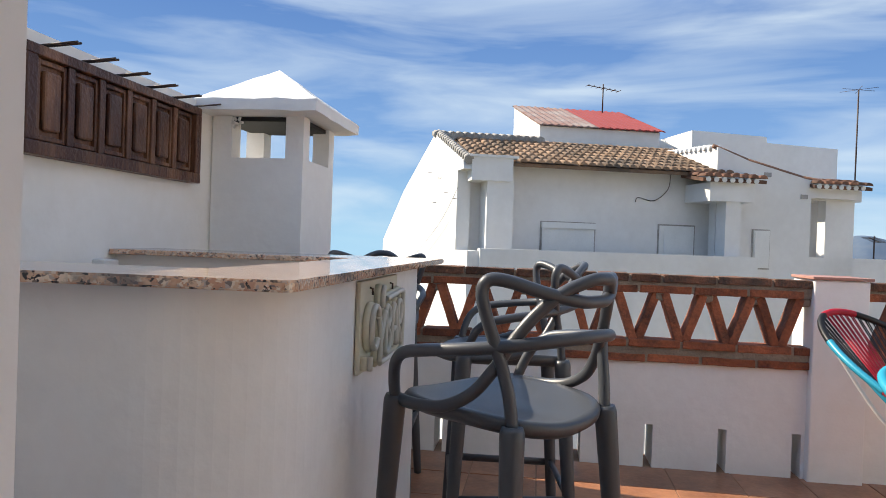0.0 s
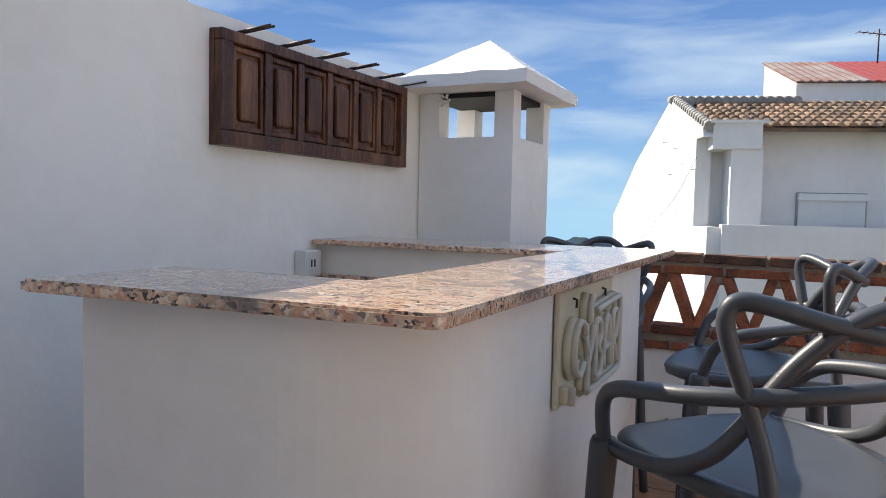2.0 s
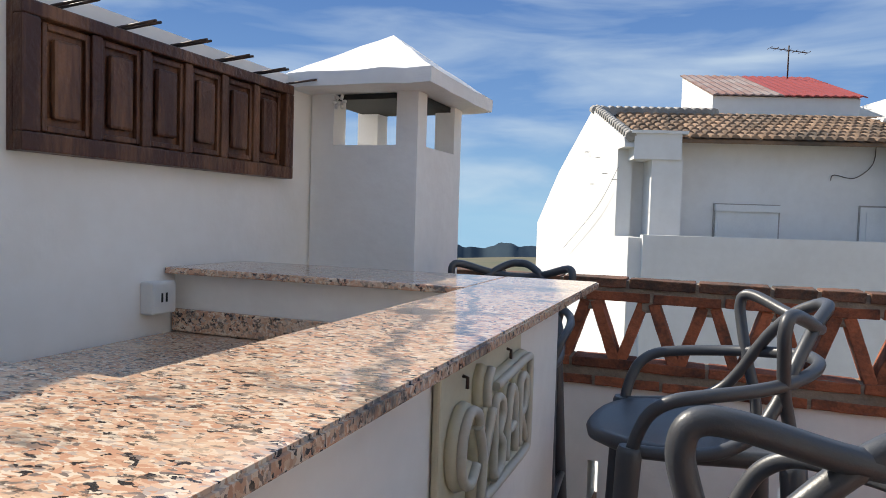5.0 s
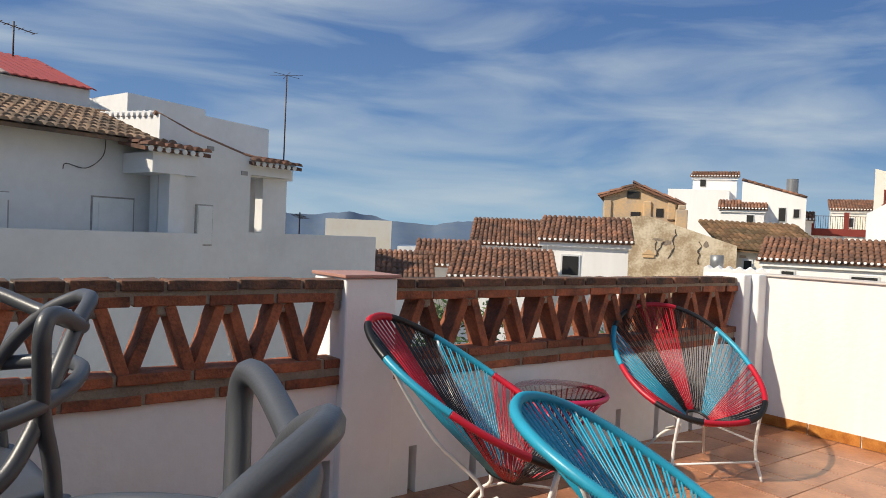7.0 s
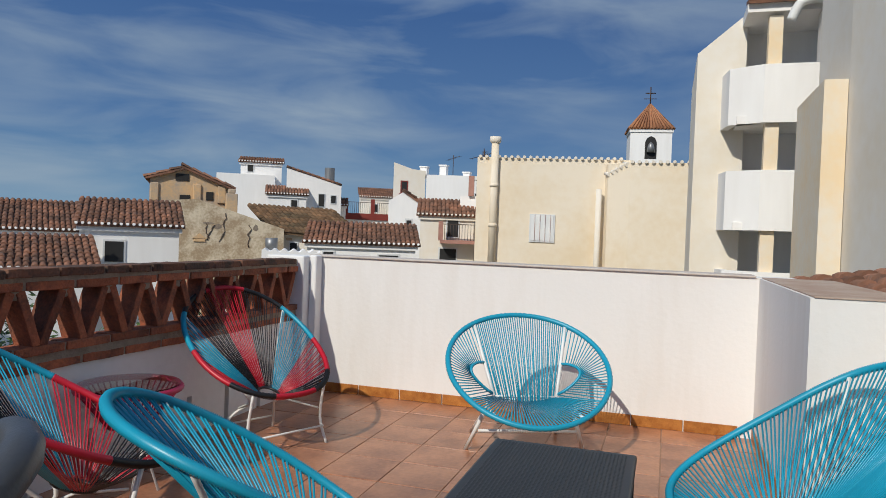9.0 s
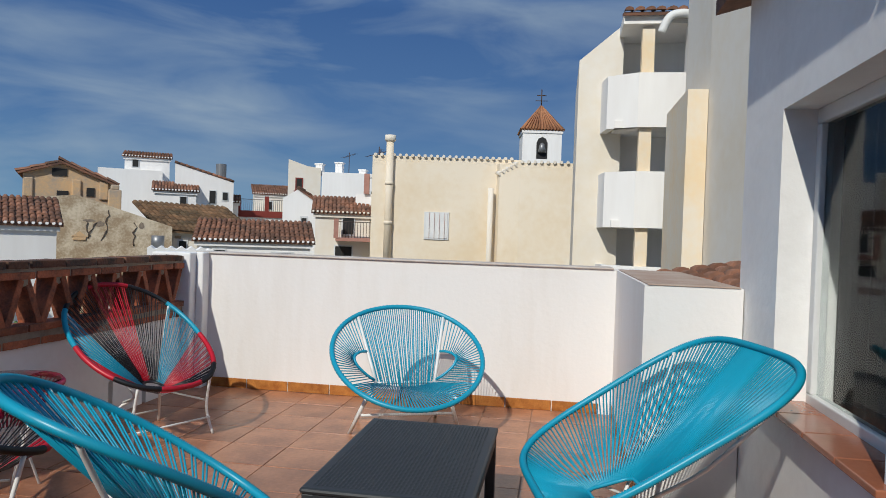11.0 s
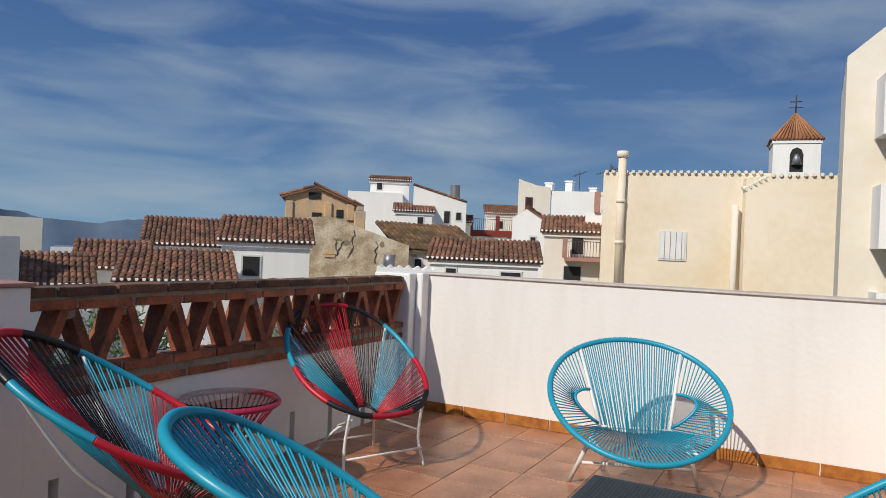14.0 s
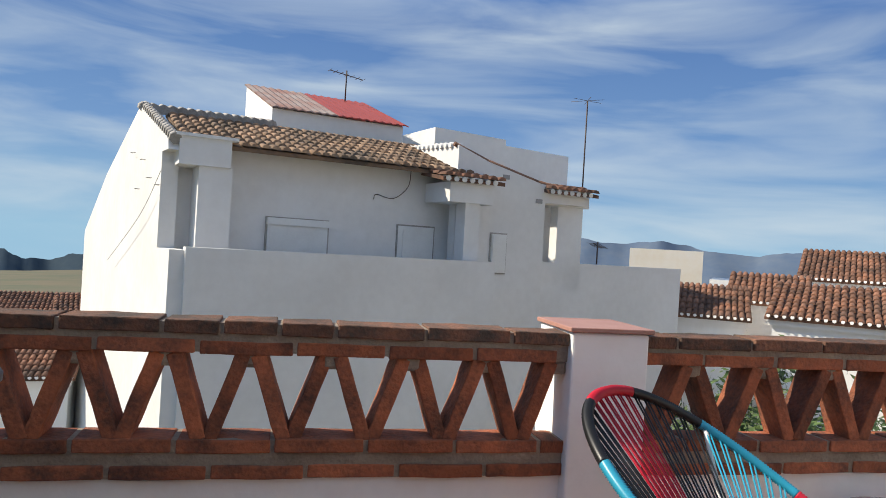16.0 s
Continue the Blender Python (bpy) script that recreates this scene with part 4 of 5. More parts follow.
# ---- neighbouring house across the lane (u along its front, v into depth) ----
nb = thing("neighbour_house", "large white house with tiled roof, terrace and roof shed", "house", pose(-2.48, 9.07, 0, 0, 0, 17))


def nblock(name, mat, *d, bevel=0.0, label=""):
    return block(name, mat, nb, d, bevel, label)


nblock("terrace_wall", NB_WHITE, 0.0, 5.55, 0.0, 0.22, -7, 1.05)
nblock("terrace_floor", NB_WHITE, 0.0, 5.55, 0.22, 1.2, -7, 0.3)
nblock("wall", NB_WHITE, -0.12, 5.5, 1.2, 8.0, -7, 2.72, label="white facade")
bm = bmesh.new()
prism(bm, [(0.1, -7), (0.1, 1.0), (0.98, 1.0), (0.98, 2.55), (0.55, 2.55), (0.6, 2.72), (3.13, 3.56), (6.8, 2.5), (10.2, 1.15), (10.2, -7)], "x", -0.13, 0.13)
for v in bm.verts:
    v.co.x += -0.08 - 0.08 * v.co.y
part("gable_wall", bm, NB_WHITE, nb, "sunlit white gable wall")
bm = bmesh.new()
wavy_roof(bm, 5.4, 2.5, 0.78, 0.17, 0.3)
r = part("roof", bm, OLDTILE, nb, "weathered brown barrel tiles")
r.matrix_basis = pose(0.0, 0.75, 2.72)
tagged(r, kind="stuff")
bm = bmesh.new()
for k in range(17):
    f0, f1 = k / 17, (k + 1.15) / 17
    va, vb = 0.5 + 2.63 * f0, 0.5 + 2.63 * f1
    tube(bm, [(-0.12 - 0.08 * va, va, 2.72 + 0.86 * f0), (-0.12 - 0.08 * vb, vb, 2.74 + 0.86 * f1)], [0.10, 0.075], 7)
part("verge_tiles", bm, CEMENT, nb)
bm = bmesh.new()
for k in range(32):
    u = -0.4 + k * 0.17
    if not 2.1 < u < 5.2:
        tube(bm, [(u, 3.0, 3.53), (u, 3.45, 3.62)], [0.10, 0.09], 7)
tagged(part("ridge", bm, CEMENT, nb, "scalloped grey ridge tiles"), kind="stuff")
for u0, u1, v0, z in ((4.42, 5.72, 0.1, 2.545), (7.17, 8.48, 0.58, 2.565)):
    bm = bmesh.new()
    for k in range(int((u1 - u0) / 0.17)):
        tube(bm, [(u0 + 0.085 + k * 0.17, v0, z), (u0 + 0.085 + k * 0.17, v0 + 0.3, z + 0.04)], 0.055, 7)
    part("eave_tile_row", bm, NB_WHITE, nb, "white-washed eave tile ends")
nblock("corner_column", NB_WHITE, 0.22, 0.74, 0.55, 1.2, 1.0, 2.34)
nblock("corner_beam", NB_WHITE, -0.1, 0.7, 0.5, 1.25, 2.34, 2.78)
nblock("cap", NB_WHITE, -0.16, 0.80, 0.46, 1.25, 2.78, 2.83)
for a, b, c, d in ((1.52, 2.62, 1.0, 1.62),):
    w = nblock("window", SHUTTER, a, b, 1.15, 1.2, c, d - 0.12, label="window with closed white roller shutter")
    block("shutter_box", SHUTTER, w, (a - 0.02, b + 0.02, 1.1, 1.2, d - 0.12, d))
    # thin grey frame, drawn all round so its colour also gives shading lines
    block("frame", CEMENT, w, (a - 0.035, b + 0.035, 1.175, 1.198, c - 0.035, d + 0.02))
    for k in range(9):
        block("slat", SHUTTER, w, (a + 0.04, b - 0.04, 1.14, 1.15, c + 0.02 + k * 0.05, c + 0.06 + k * 0.05), 0.0)
w = nblock("door", SHUTTER, 4.05, 4.82, 1.17, 1.2, 0.3, 1.64, label="white door with a panel")
# same grey edge, its colour standing in for shading lines round the door
block("frame", CEMENT, w, (4.02, 4.85, 1.185, 1.199, 0.3, 1.67))
block("panel", SHUTTER, w, (4.15, 4.72, 1.155, 1.17, 0.9, 1.56))
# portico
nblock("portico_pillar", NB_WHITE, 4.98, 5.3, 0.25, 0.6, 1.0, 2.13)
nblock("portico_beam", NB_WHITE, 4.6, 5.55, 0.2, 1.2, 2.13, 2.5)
bm = bmesh.new()
wavy_roof(bm, 1.35, 0.9, 0.14, 0.17, 0.3)
r = part("portico_tiles", bm, ROOFTILE, nb)
r.matrix_basis = pose(4.4, 0.12, 2.56)
tagged(r, kind="stuff")
bm = bmesh.new()
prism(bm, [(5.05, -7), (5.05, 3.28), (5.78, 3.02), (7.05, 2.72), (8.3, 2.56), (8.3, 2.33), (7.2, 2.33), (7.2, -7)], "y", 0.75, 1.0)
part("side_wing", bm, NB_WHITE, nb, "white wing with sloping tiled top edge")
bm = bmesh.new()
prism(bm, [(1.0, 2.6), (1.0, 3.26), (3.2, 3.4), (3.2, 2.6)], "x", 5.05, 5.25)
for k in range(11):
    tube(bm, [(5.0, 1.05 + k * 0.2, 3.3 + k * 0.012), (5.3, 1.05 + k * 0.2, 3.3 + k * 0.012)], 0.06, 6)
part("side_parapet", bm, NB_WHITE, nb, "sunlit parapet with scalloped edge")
bm = bmesh.new()
for (a, za), (b_, zb) in (((5.0, 3.31), (5.78, 3.05)), ((5.78, 3.05), (7.05, 2.75)), ((7.05, 2.75), (8.4, 2.58))):
    tube(bm, [(a, 0.86, za), (b_, 0.86, zb)], 0.045, 6)
part("coping_tile_row", bm, ROOFTILE, nb, "dark coping tiles")
for u, z in ((6.1, 2.72), (6.95, 2.3)):
    block("vent_grille", GREYMETAL, nb, (u, u + 0.16, 0.735, 0.752, z, z + 0.09))
w = nblock("window", SHUTTER, 5.9, 6.25, 0.70, 0.752, 0.83, 1.6, label="small window with white shutter")
# grey frame colour also stands in for the small shutter's shading lines
block("frame", CEMENT, w, (5.87, 6.28, 0.735, 0.749, 0.8, 1.63))
for k in range(9):
    block("slat", SHUTTER, w, (5.92, 6.23, 0.685, 0.70, 0.86 + k * 0.08, 0.92 + k * 0.08), 0.0)
bm = bmesh.new()
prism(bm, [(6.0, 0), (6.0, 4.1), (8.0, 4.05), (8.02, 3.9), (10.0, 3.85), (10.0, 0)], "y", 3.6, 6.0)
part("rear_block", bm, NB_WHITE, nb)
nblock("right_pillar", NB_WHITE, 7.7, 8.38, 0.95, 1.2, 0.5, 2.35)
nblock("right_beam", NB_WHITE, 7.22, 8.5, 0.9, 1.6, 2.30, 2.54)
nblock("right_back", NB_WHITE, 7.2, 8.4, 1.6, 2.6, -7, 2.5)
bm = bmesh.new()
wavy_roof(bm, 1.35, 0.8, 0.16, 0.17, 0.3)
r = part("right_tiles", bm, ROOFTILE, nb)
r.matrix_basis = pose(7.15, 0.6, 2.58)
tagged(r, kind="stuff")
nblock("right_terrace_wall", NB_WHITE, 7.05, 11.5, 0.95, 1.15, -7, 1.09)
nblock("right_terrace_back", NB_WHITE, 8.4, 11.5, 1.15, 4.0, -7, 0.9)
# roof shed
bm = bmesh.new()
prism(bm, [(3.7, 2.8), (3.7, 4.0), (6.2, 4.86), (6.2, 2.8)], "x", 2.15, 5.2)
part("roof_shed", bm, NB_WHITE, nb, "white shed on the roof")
for a, b, mat, nm in ((2.12, 3.6, RUSTSHEET, "grey_sheet_roof"), (3.6, 5.3, REDSHEET, "red_sheet_roof")):
    bm = bmesh.new()
    n = int((b - a) / 0.09)
    prev = None
    for k in range(n + 1):
        x = a + (b - a) * k / n
        dz = 0.025 if k % 2 else 0.0
        cur = [bm.verts.new((x, 3.6, 4.02 + dz)), bm.verts.new((x, 6.3, 4.95 + dz)), bm.verts.new((x, 6.3, 4.92 + dz)), bm.verts.new((x, 3.6, 3.99 + dz))]
        if prev:
            for i in range(4):
                bm.faces.new((prev[i], prev[(i + 1) % 4], cur[(i + 1) % 4], cur[i]))
        prev = cur
    part(nm, bm, mat, nb, "corrugated sheet")


def antenna(m, height, boom=0.9, label="thin television antenna on a mast"):
    root = thing("antenna", label, "antenna", m)
    bm = bmesh.new()
    tube(bm, [(0, 0, 0), (0, 0, height)], 0.018, 6)
    part("mast", bm, IRON, root)
    bm = bmesh.new()
    tube(bm, [(-boom / 2, 0, height * 0.93), (boom / 2, 0, height * 0.80)], 0.012, 5)
    for k in range(7):
        x = -boom / 2 + boom * k / 6
        z = height * (0.93 - 0.13 * k / 6)
        tube(bm, [(x, -0.16, z), (x, 0.16, z)], 0.007, 4)
    part("elements", bm, IRON, root)
    return root


NB = pose(-2.48, 9.07, 0, 0, 0, 17)
antenna(NB @ pose(4.6, 6.0, 4.8, 0, 0, 0), 0.85, 0.9)
mast = thing("antenna_mast", "tall thin radio mast on the roof", "antenna", NB @ pose(10.2, 3.2, 2.7))
bm = bmesh.new()
tube(bm, [(0, 0, 0), (0, 0, 2.6)], 0.02, 6)
for a in (0, 1.05, 2.1):
    tube(bm, [(0.45 * math.cos(a), 0.45 * math.sin(a), 2.6), (-0.45 * math.cos(a), -0.45 * math.sin(a), 2.6)], 0.006, 4)
part("mast", bm, IRON, mast)
cable = thing("wall_cable", "loose dark cable hanging on the white facade", "cable", NB)
bm = bmesh.new()
tube(bm, smooth_line([(4.25, 1.17, 2.75), (4.2, 1.16, 2.4), (3.9, 1.16, 2.15), (3.55, 1.16, 2.2), (3.5, 1.17, 2.1)], 5), 0.008, 5)
part("wire", bm, IRON, cable)
wires = thing("gable_wires", "thin cable and iron brackets on the gable wall", "cable", NB)
bm = bmesh.new()
tube(bm, smooth_line([(-0.34, 0.6, 2.2), (-0.48, 2.0, 1.5), (-0.75, 5.0, 0.6)], 5), 0.005, 5)
for v, z in ((0.9, 2.0), (1.6, 2.15), (2.6, 2.0), (2.2, 2.5), (3.2, 2.7)):
    u = -0.23 - 0.08 * v
    tube(bm, [(u, v, z), (u - 0.08, v, z), (u - 0.08, v + 0.12, z), (u, v + 0.12, z)], 0.0045, 5)
part("brackets", bm, GREYMETAL, wires)


# ---- town houses ----
def between(p, q):
    p, q = Vector((*p, 0)), Vector((*q, 0))
    d = q - p
    return pose(p.x, p.y, 0, 0, 0, math.degrees(math.atan2(d.y, d.x))), d.length


def town_house(label, p, q, z_eave, z_ridge, depth, mat=None, base=-6.0, windows=(), over=0.15, name="town_house"):
    """A house whose front runs from p to q, with one tiled slope towards the front, or a flat roof where z_ridge is None."""
    m, w = between(p, q)
    root = thing(name, label, "house", m)
    mat = mat or FAR_WHITE
    if z_ridge is None:
        block("wall", mat, root, (0, w, 0, depth, base, z_eave))
    else:
        bm = bmesh.new()
        prism(bm, [(0, base), (0, z_eave), (depth, z_ridge), (depth, base)], "x", 0, w)
        part("wall", bm, mat, root)
        bm = bmesh.new()
        wavy_roof(bm, w + 2 * over, depth + over, (z_ridge - z_eave) * (depth + over) / depth, 0.15, 0.33)
        r = part("roof", bm, ROOFTILE, root, "barrel-tiled roof slope")
        r.matrix_basis = pose(-over, -over, z_eave - 0.02)
        tagged(r, kind="stuff")
        bm = bmesh.new()
        n = int((w + 2 * over) / 0.15)
        for k in range(n):
            x = -over + (k + 0.5) * (w + 2 * over) / n
            tube(bm, [(x, -over - 0.055, z_eave + 0.012), (x, 0.02, z_eave - 0.03)], 0.042, 6)
        box(bm, -over * 0.5, w + over * 0.5, -over * 0.55, 0.02, z_eave - 0.2, z_eave - 0.06)
        part("eave_tiles", bm, mat, root, "white plastered eave tiles")
    for x0, x1, z0, z1, mt in windows:
        wd = block("window", ALU, root, (x0 - 0.05, x1 + 0.05, -0.03, 0.02, z0 - 0.05, z1 + 0.05))
        block("pane", mt, wd, (x0, x1, -0.045, -0.028, z0, z1))
    return root


town_house("low house with a red barrel-tiled roof", (8.4, 14.5), (10.1, 13.4), -0.05, 0.62, 2.0)
town_house("white house with a brown barrel-tiled roof", (10.48, 14.59), (11.9, 13.5), 0.33, 1.0, 2.0, windows=((1.3, 1.6, -0.5, 0.05, DARK),))
town_house("low house with a weathered tiled roof", (9.5, 11.6), (11.4, 9.9), 0.2, 0.85, 2.6)
h4 = town_house("white house with arched relief and tiled roof", (13.68, 15.93), (15.7, 14.1), 1.0, 1.85, 2.5)
for x in (0.5, 1.25, 2.0):
    bm = bmesh.new()
    tube(bm, [(x + 0.35 * math.cos(a), -0.01, 0.5 + 0.3 * math.sin(a)) for a in (math.pi * k / 10 for k in range(11))], 0.03, 6)
    part("arch_relief", bm, FAR_WHITE, h4)
town_house("white house with a tiled roof and one dark window", (13.3, 12.27), (14.95, 10.41), 1.22, 1.92, 2.2, windows=((0.62, 1.08, 0.2, 0.75, DARK),))
# half-ruined ochre house
ruin = thing("ruined_house", "half-ruined ochre house with crumbling render and sagging tiles", "house", between((19.0, 14.9), (20.75, 12.65))[0])
bm = bmesh.new()
prism(bm, [(0, -6), (0, 2.95), (1.1, 3.35), (2.85, 2.6), (2.85, -6)], "y", 0.0, 3.0)
part("upper_wall", bm, OCHRE, ruin)
bm = bmesh.new()
prism(bm, [(0.55, -6), (0.55, 2.1), (1.6, 2.2), (4.6, 1.25), (4.6, -6)], "y", -0.9, -0.5)
part("front_wall", bm, material("flaking_pale_render", (0.66, 0.56, 0.41), 0.95, (0.36, 0.26, 0.16), 1.5, 0.95, 1.0, 7, edge=(0.6, 0.86)), ruin, "flaking pale front wall with cracks")
for a, b, wdt, ang in ((-0.15, 2.9, 1.35, 18), (1.05, 3.38, 2.0, -22)):
    bm = bmesh.new()
    wavy_roof(bm, 3.3, wdt, 0.0, 0.22, 0.35)
    r = part("roof_slope", bm, ROOFTILE, ruin)
    r.matrix_basis = pose(a, 3.15, b, 0, 0, -90) @ pose(0, 0, 0, ang, 0, 0)
    tagged(r, kind="stuff")
for x0, x1, z0, z1 in ((0.85, 1.3, 2.85, 3.1), (1.0, 1.35, 2.05, 2.35), (1.9, 2.15, 2.2, 2.5), (2.3, 2.6, 2.1, 2.4)):
    block("opening", DARK, ruin, (x0, x1, -0.03, 0.05, z0, z1))
block("chimney", OCHRE, ruin, (2.55, 2.95, -0.85, -0.4, 1.6, 2.45), 0.03)
block("chimney_cap", OCHRE, ruin, (2.62, 2.88, -0.78, -0.47, 2.45, 2.62), 0.04)
for x in (0.02, 1.45, 2.3):
    block("post", OCHRE, ruin, (x, x + 0.28, -0.07, 0.1, 2.1, 2.75), 0.03)
block("relief", OCHRE, ruin, (1.5, 1.9, -0.94, -0.88, 0.7, 0.82), 0.02)
bm = bmesh.new()
prism(bm, [(1.45, 0.82), (1.7, 1.0), (1.95, 0.82)], "y", -0.95, -0.88)
part("relief", bm, OCHRE, ruin, "small moulded pediment")
crack_rng = random.Random(12)
for x, z, steps in ((2.55, 1.75, 9), (3.35, 1.35, 8), (1.9, 1.35, 6), (2.2, 1.3, 5), (0.9, 1.2, 5)):
    bm = bmesh.new()
    q = [Vector((x, -0.905, z))]
    for k in range(steps):
        q.append(q[-1] + Vector((crack_rng.uniform(-0.09, 0.11), 0, -crack_rng.uniform(0.05, 0.16))))
    tube(bm, q, [0.012 + 0.02 * crack_rng.random() for _ in q], 5)
    part("crack", bm, BARK, ruin, "dark crack in the render")
for x, z, w_, h_ in ((1.75, 1.32, 0.45, 0.1), (2.15, 1.15, 0.3, 0.22), (3.5, 1.1, 0.2, 0.3)):
    bm = bmesh.new()
    prism(bm, [(x + w_ * (0.5 + (0.32 + 0.2 * crack_rng.random()) * math.cos(a)), z + h_ * (0.5 + (0.32 + 0.2 * crack_rng.random()) * math.sin(a))) for a in (2 * math.pi * k / 14 for k in range(14))], "y", -0.908, -0.88)
    part("bare_patch", bm, MORTAR, ruin, "patch of bare masonry where render fell off")
barn = town_house("low stone house with a mossy tiled roof", (21.6, 11.3), (22.9, 8.6), 1.05, None, 2.6, PALE, windows=((0.5, 0.75, 0.3, 0.75, DARK), (1.7, 1.95, 0.3, 0.75, DARK)))
bm = bmesh.new()
wavy_roof(bm, 3.5, 3.2, 1.05, 0.19, 0.34)
for v in bm.verts:
    v.co.x -= 0.42 * v.co.y
    v.co.z += 0.03 * noise.noise(v.co * 1.1) - 0.10 * v.co.x / 3.5
r = part("roof", bm, material("mossy_brown_tile", (0.19, 0.105, 0.055), 0.95, (0.08, 0.06, 0.035), 1.1, 0.95, 0.4, 14, per=0.35), barn, "sagging mossy tiled slope")
r.matrix_basis = pose(-0.15, -0.25, 1.12)
tagged(r, kind="stuff")
for x in (0.35, 1.0, 1.65, 2.3):
    block("relief", OCHRE, barn, (x, x + 0.22, -0.03, 0.01, 0.84, 0.93), 0.01)
# white cluster on the hill
town_house("white cubic house on the slope", (32.6, 21.9), (34.4, 19.2), 4.35, None, 4)
town_house("white upper storey with a small tiled roof", (33.9, 21.2), (35.1, 19.2), 5.15, 5.6, 2.5, windows=((0.4, 0.7, 4.55, 5.0, DARK),), base=2)
mw, ww = between((31.5, 16.75), (32.85, 14.2))
hh = thing("town_house", "white gabled house with a sloping tiled roof edge on the hill", "house", mw)
bm = bmesh.new()
prism(bm, [(0, -6), (0, 4.55), (ww, 3.72), (ww, -6)], "y", 0, 3.0)
part("wall", bm, FAR_WHITE, hh)
bm = bmesh.new()
for k in range(11):
    x0_, x1_ = ww * k / 11 - 0.02, ww * (k + 1.1) / 11
    tube(bm, [(x0_, 0.0, 4.6 - 0.83 * k / 11), (x1_, 0.0, 4.58 - 0.83 * (k + 1.1) / 11)], [0.075, 0.055], 6)
part("verge_tiles", bm, ROOFTILE, hh, "dark tiles along the sloping edge")
for x0_, x1_, z0_, z1_ in ((1.7, 2.0, 2.55, 3.2), (2.35, 2.6, 2.75, 3.15)):
    wd = block("window", ALU, hh, (x0_ - 0.04, x1_ + 0.04, -0.03, 0.02, z0_ - 0.04, z1_ + 0.04))
    block("pane", DARK, wd, (x0_, x1_, -0.045, -0.028, z0_, z1_))
town_house("small white lean-to with a dark tiled roof", (30.6, 17.3), (31.6, 15.6), 3.12, 3.5, 0.8, windows=((1.2, 1.5, 2.3, 2.8, DARK),))
terr = town_house("white roof terrace with dark red parapet and railing", (34.2, 18.2), (37.2, 12.6), 2.0, None, 4)
bm = bmesh.new()
box(bm, -0.1, 6.5, -0.08, 0.2, 1.98, 2.35)
part("parapet", bm, REDPAINT, terr, "dark red parapet band")
for k in range(5):
    block("pier", REDPAINT, terr, (0.1 + k * 1.55, 0.32 + k * 1.55, -0.06, 0.18, 2.35, 3.2))
for k in range(4):
    bm = bmesh.new()
    for i in range(12):
        x = 0.38 + k * 1.55 + i * 0.11
        tube(bm, [(x, 0.05, 2.35), (x, 0.05, 3.0)], 0.014, 4)
    tube(bm, [(0.3 + k * 1.55, 0.05, 3.0), (1.65 + k * 1.55, 0.05, 3.0)], 0.02, 4)
    part("railing", bm, IRON, terr)
tank = thing("water_tank", "grey cylindrical water tank on a roof", "tank", pose(32.9, 14.95, 3.65))
bm = bmesh.new()
bmesh.ops.create_cone(bm, cap_ends=True, segments=20, radius1=0.27, radius2=0.27, depth=1.0, matrix=Matrix.Translation((0, 0, 0.5)))
part("tank_body", bm, GREYMETAL, tank)
town_house("white house with a barrel-tiled roof", (17.8, 7.95), (19.15, 4.9), 0.92, 1.52, 2.0, windows=((0.5, 0.8, 0.2, 0.6, DARK), (2.2, 2.8, 0.2, 0.55, DARK)))
c9m, c9w = between((31.78, 10.78), (32.35, 9.27))
c9 = thing("town_house", "cream house with a sloping top edge and one shuttered window", "house", c9m)
bm = bmesh.new()
prism(bm, [(0, -6), (0, 4.86), (0.95, 4.55), (c9w, 4.48), (c9w, -6)], "y", 0, 4)
part("wall", bm, PALE, c9)
wd = block("window", REDPAINT, c9, (0.36, 0.74, -0.03, 0.02, 3.3, 3.95))
block("pane", DARK, wd, (0.42, 0.68, -0.045, -0.028, 3.36, 3.9))
block("sill", REDPAINT, wd, (0.3, 0.8, -0.2, 0, 3.2, 3.3))
town_house("white flat-roofed house with antennas", (32.37, 9.22), (33.1, 6.2), 4.3, None, 4, windows=((2.5, 2.8, 2.9, 3.4, DARK),))
gm, gw = between((26.15, 8.71), (26.68, 7.29))
gh = thing("town_house", "small white gabled house with a brown verge and a door", "house", gm)
bm = bmesh.new()
prism(bm, [(0, -6), (0, 2.62), (0.62, 3.02), (gw, 2.42), (gw, -6)], "y", 0, 2.5)
part("wall", bm, FAR_WHITE, gh)
bm = bmesh.new()
wavy_roof(bm, 2.7, 1.25, 0.0, 0.2, 0.3)
r = part("roof", bm, ROOFTILE, gh, "tiled slope")
r.matrix_basis = pose(gw + 0.1, -0.05, 2.42, 0, 0, 90) @ pose(0, 0, 0, 33, 0, 0)
tagged(r, kind="stuff")
wd = block("door", ALU, gh, (0.72, 1.05, -0.03, 0.02, 0.9, 1.9))
block("pane", DARK, wd, (0.78, 0.99, -0.045, -0.028, 1.2, 1.82))
for k, (x, y, h) in enumerate(((33.4, 9.7, 4.75), (33.6, 8.7, 4.85), (34.2, 7.6, 4.55))):
    ch = thing("roof_chimney", "small white chimney on a flat roof", "chimney", pose(x, y, 0))
    block("stack", FAR_WHITE, ch, (-0.18, 0.18, -0.18, 0.18, 4.2, h))
    block("cap", FAR_WHITE, ch, (-0.22, 0.22, -0.22, 0.22, h, h + 0.07))
s10 = town_house("cream house with a balcony and tiled lean-to", (22.9, 6.1), (23.5, 4.2), 2.0, 2.55, 1.2, PALE, windows=((0.75, 1.35, 0.1, 0.75, DARK), (1.0, 1.4, 1.2, 1.9, DARK)))
block("balcony_slab", CAPTILE, s10, (0.75, 2.0, -0.6, 0, 0.95, 1.08))
bm = bmesh.new()
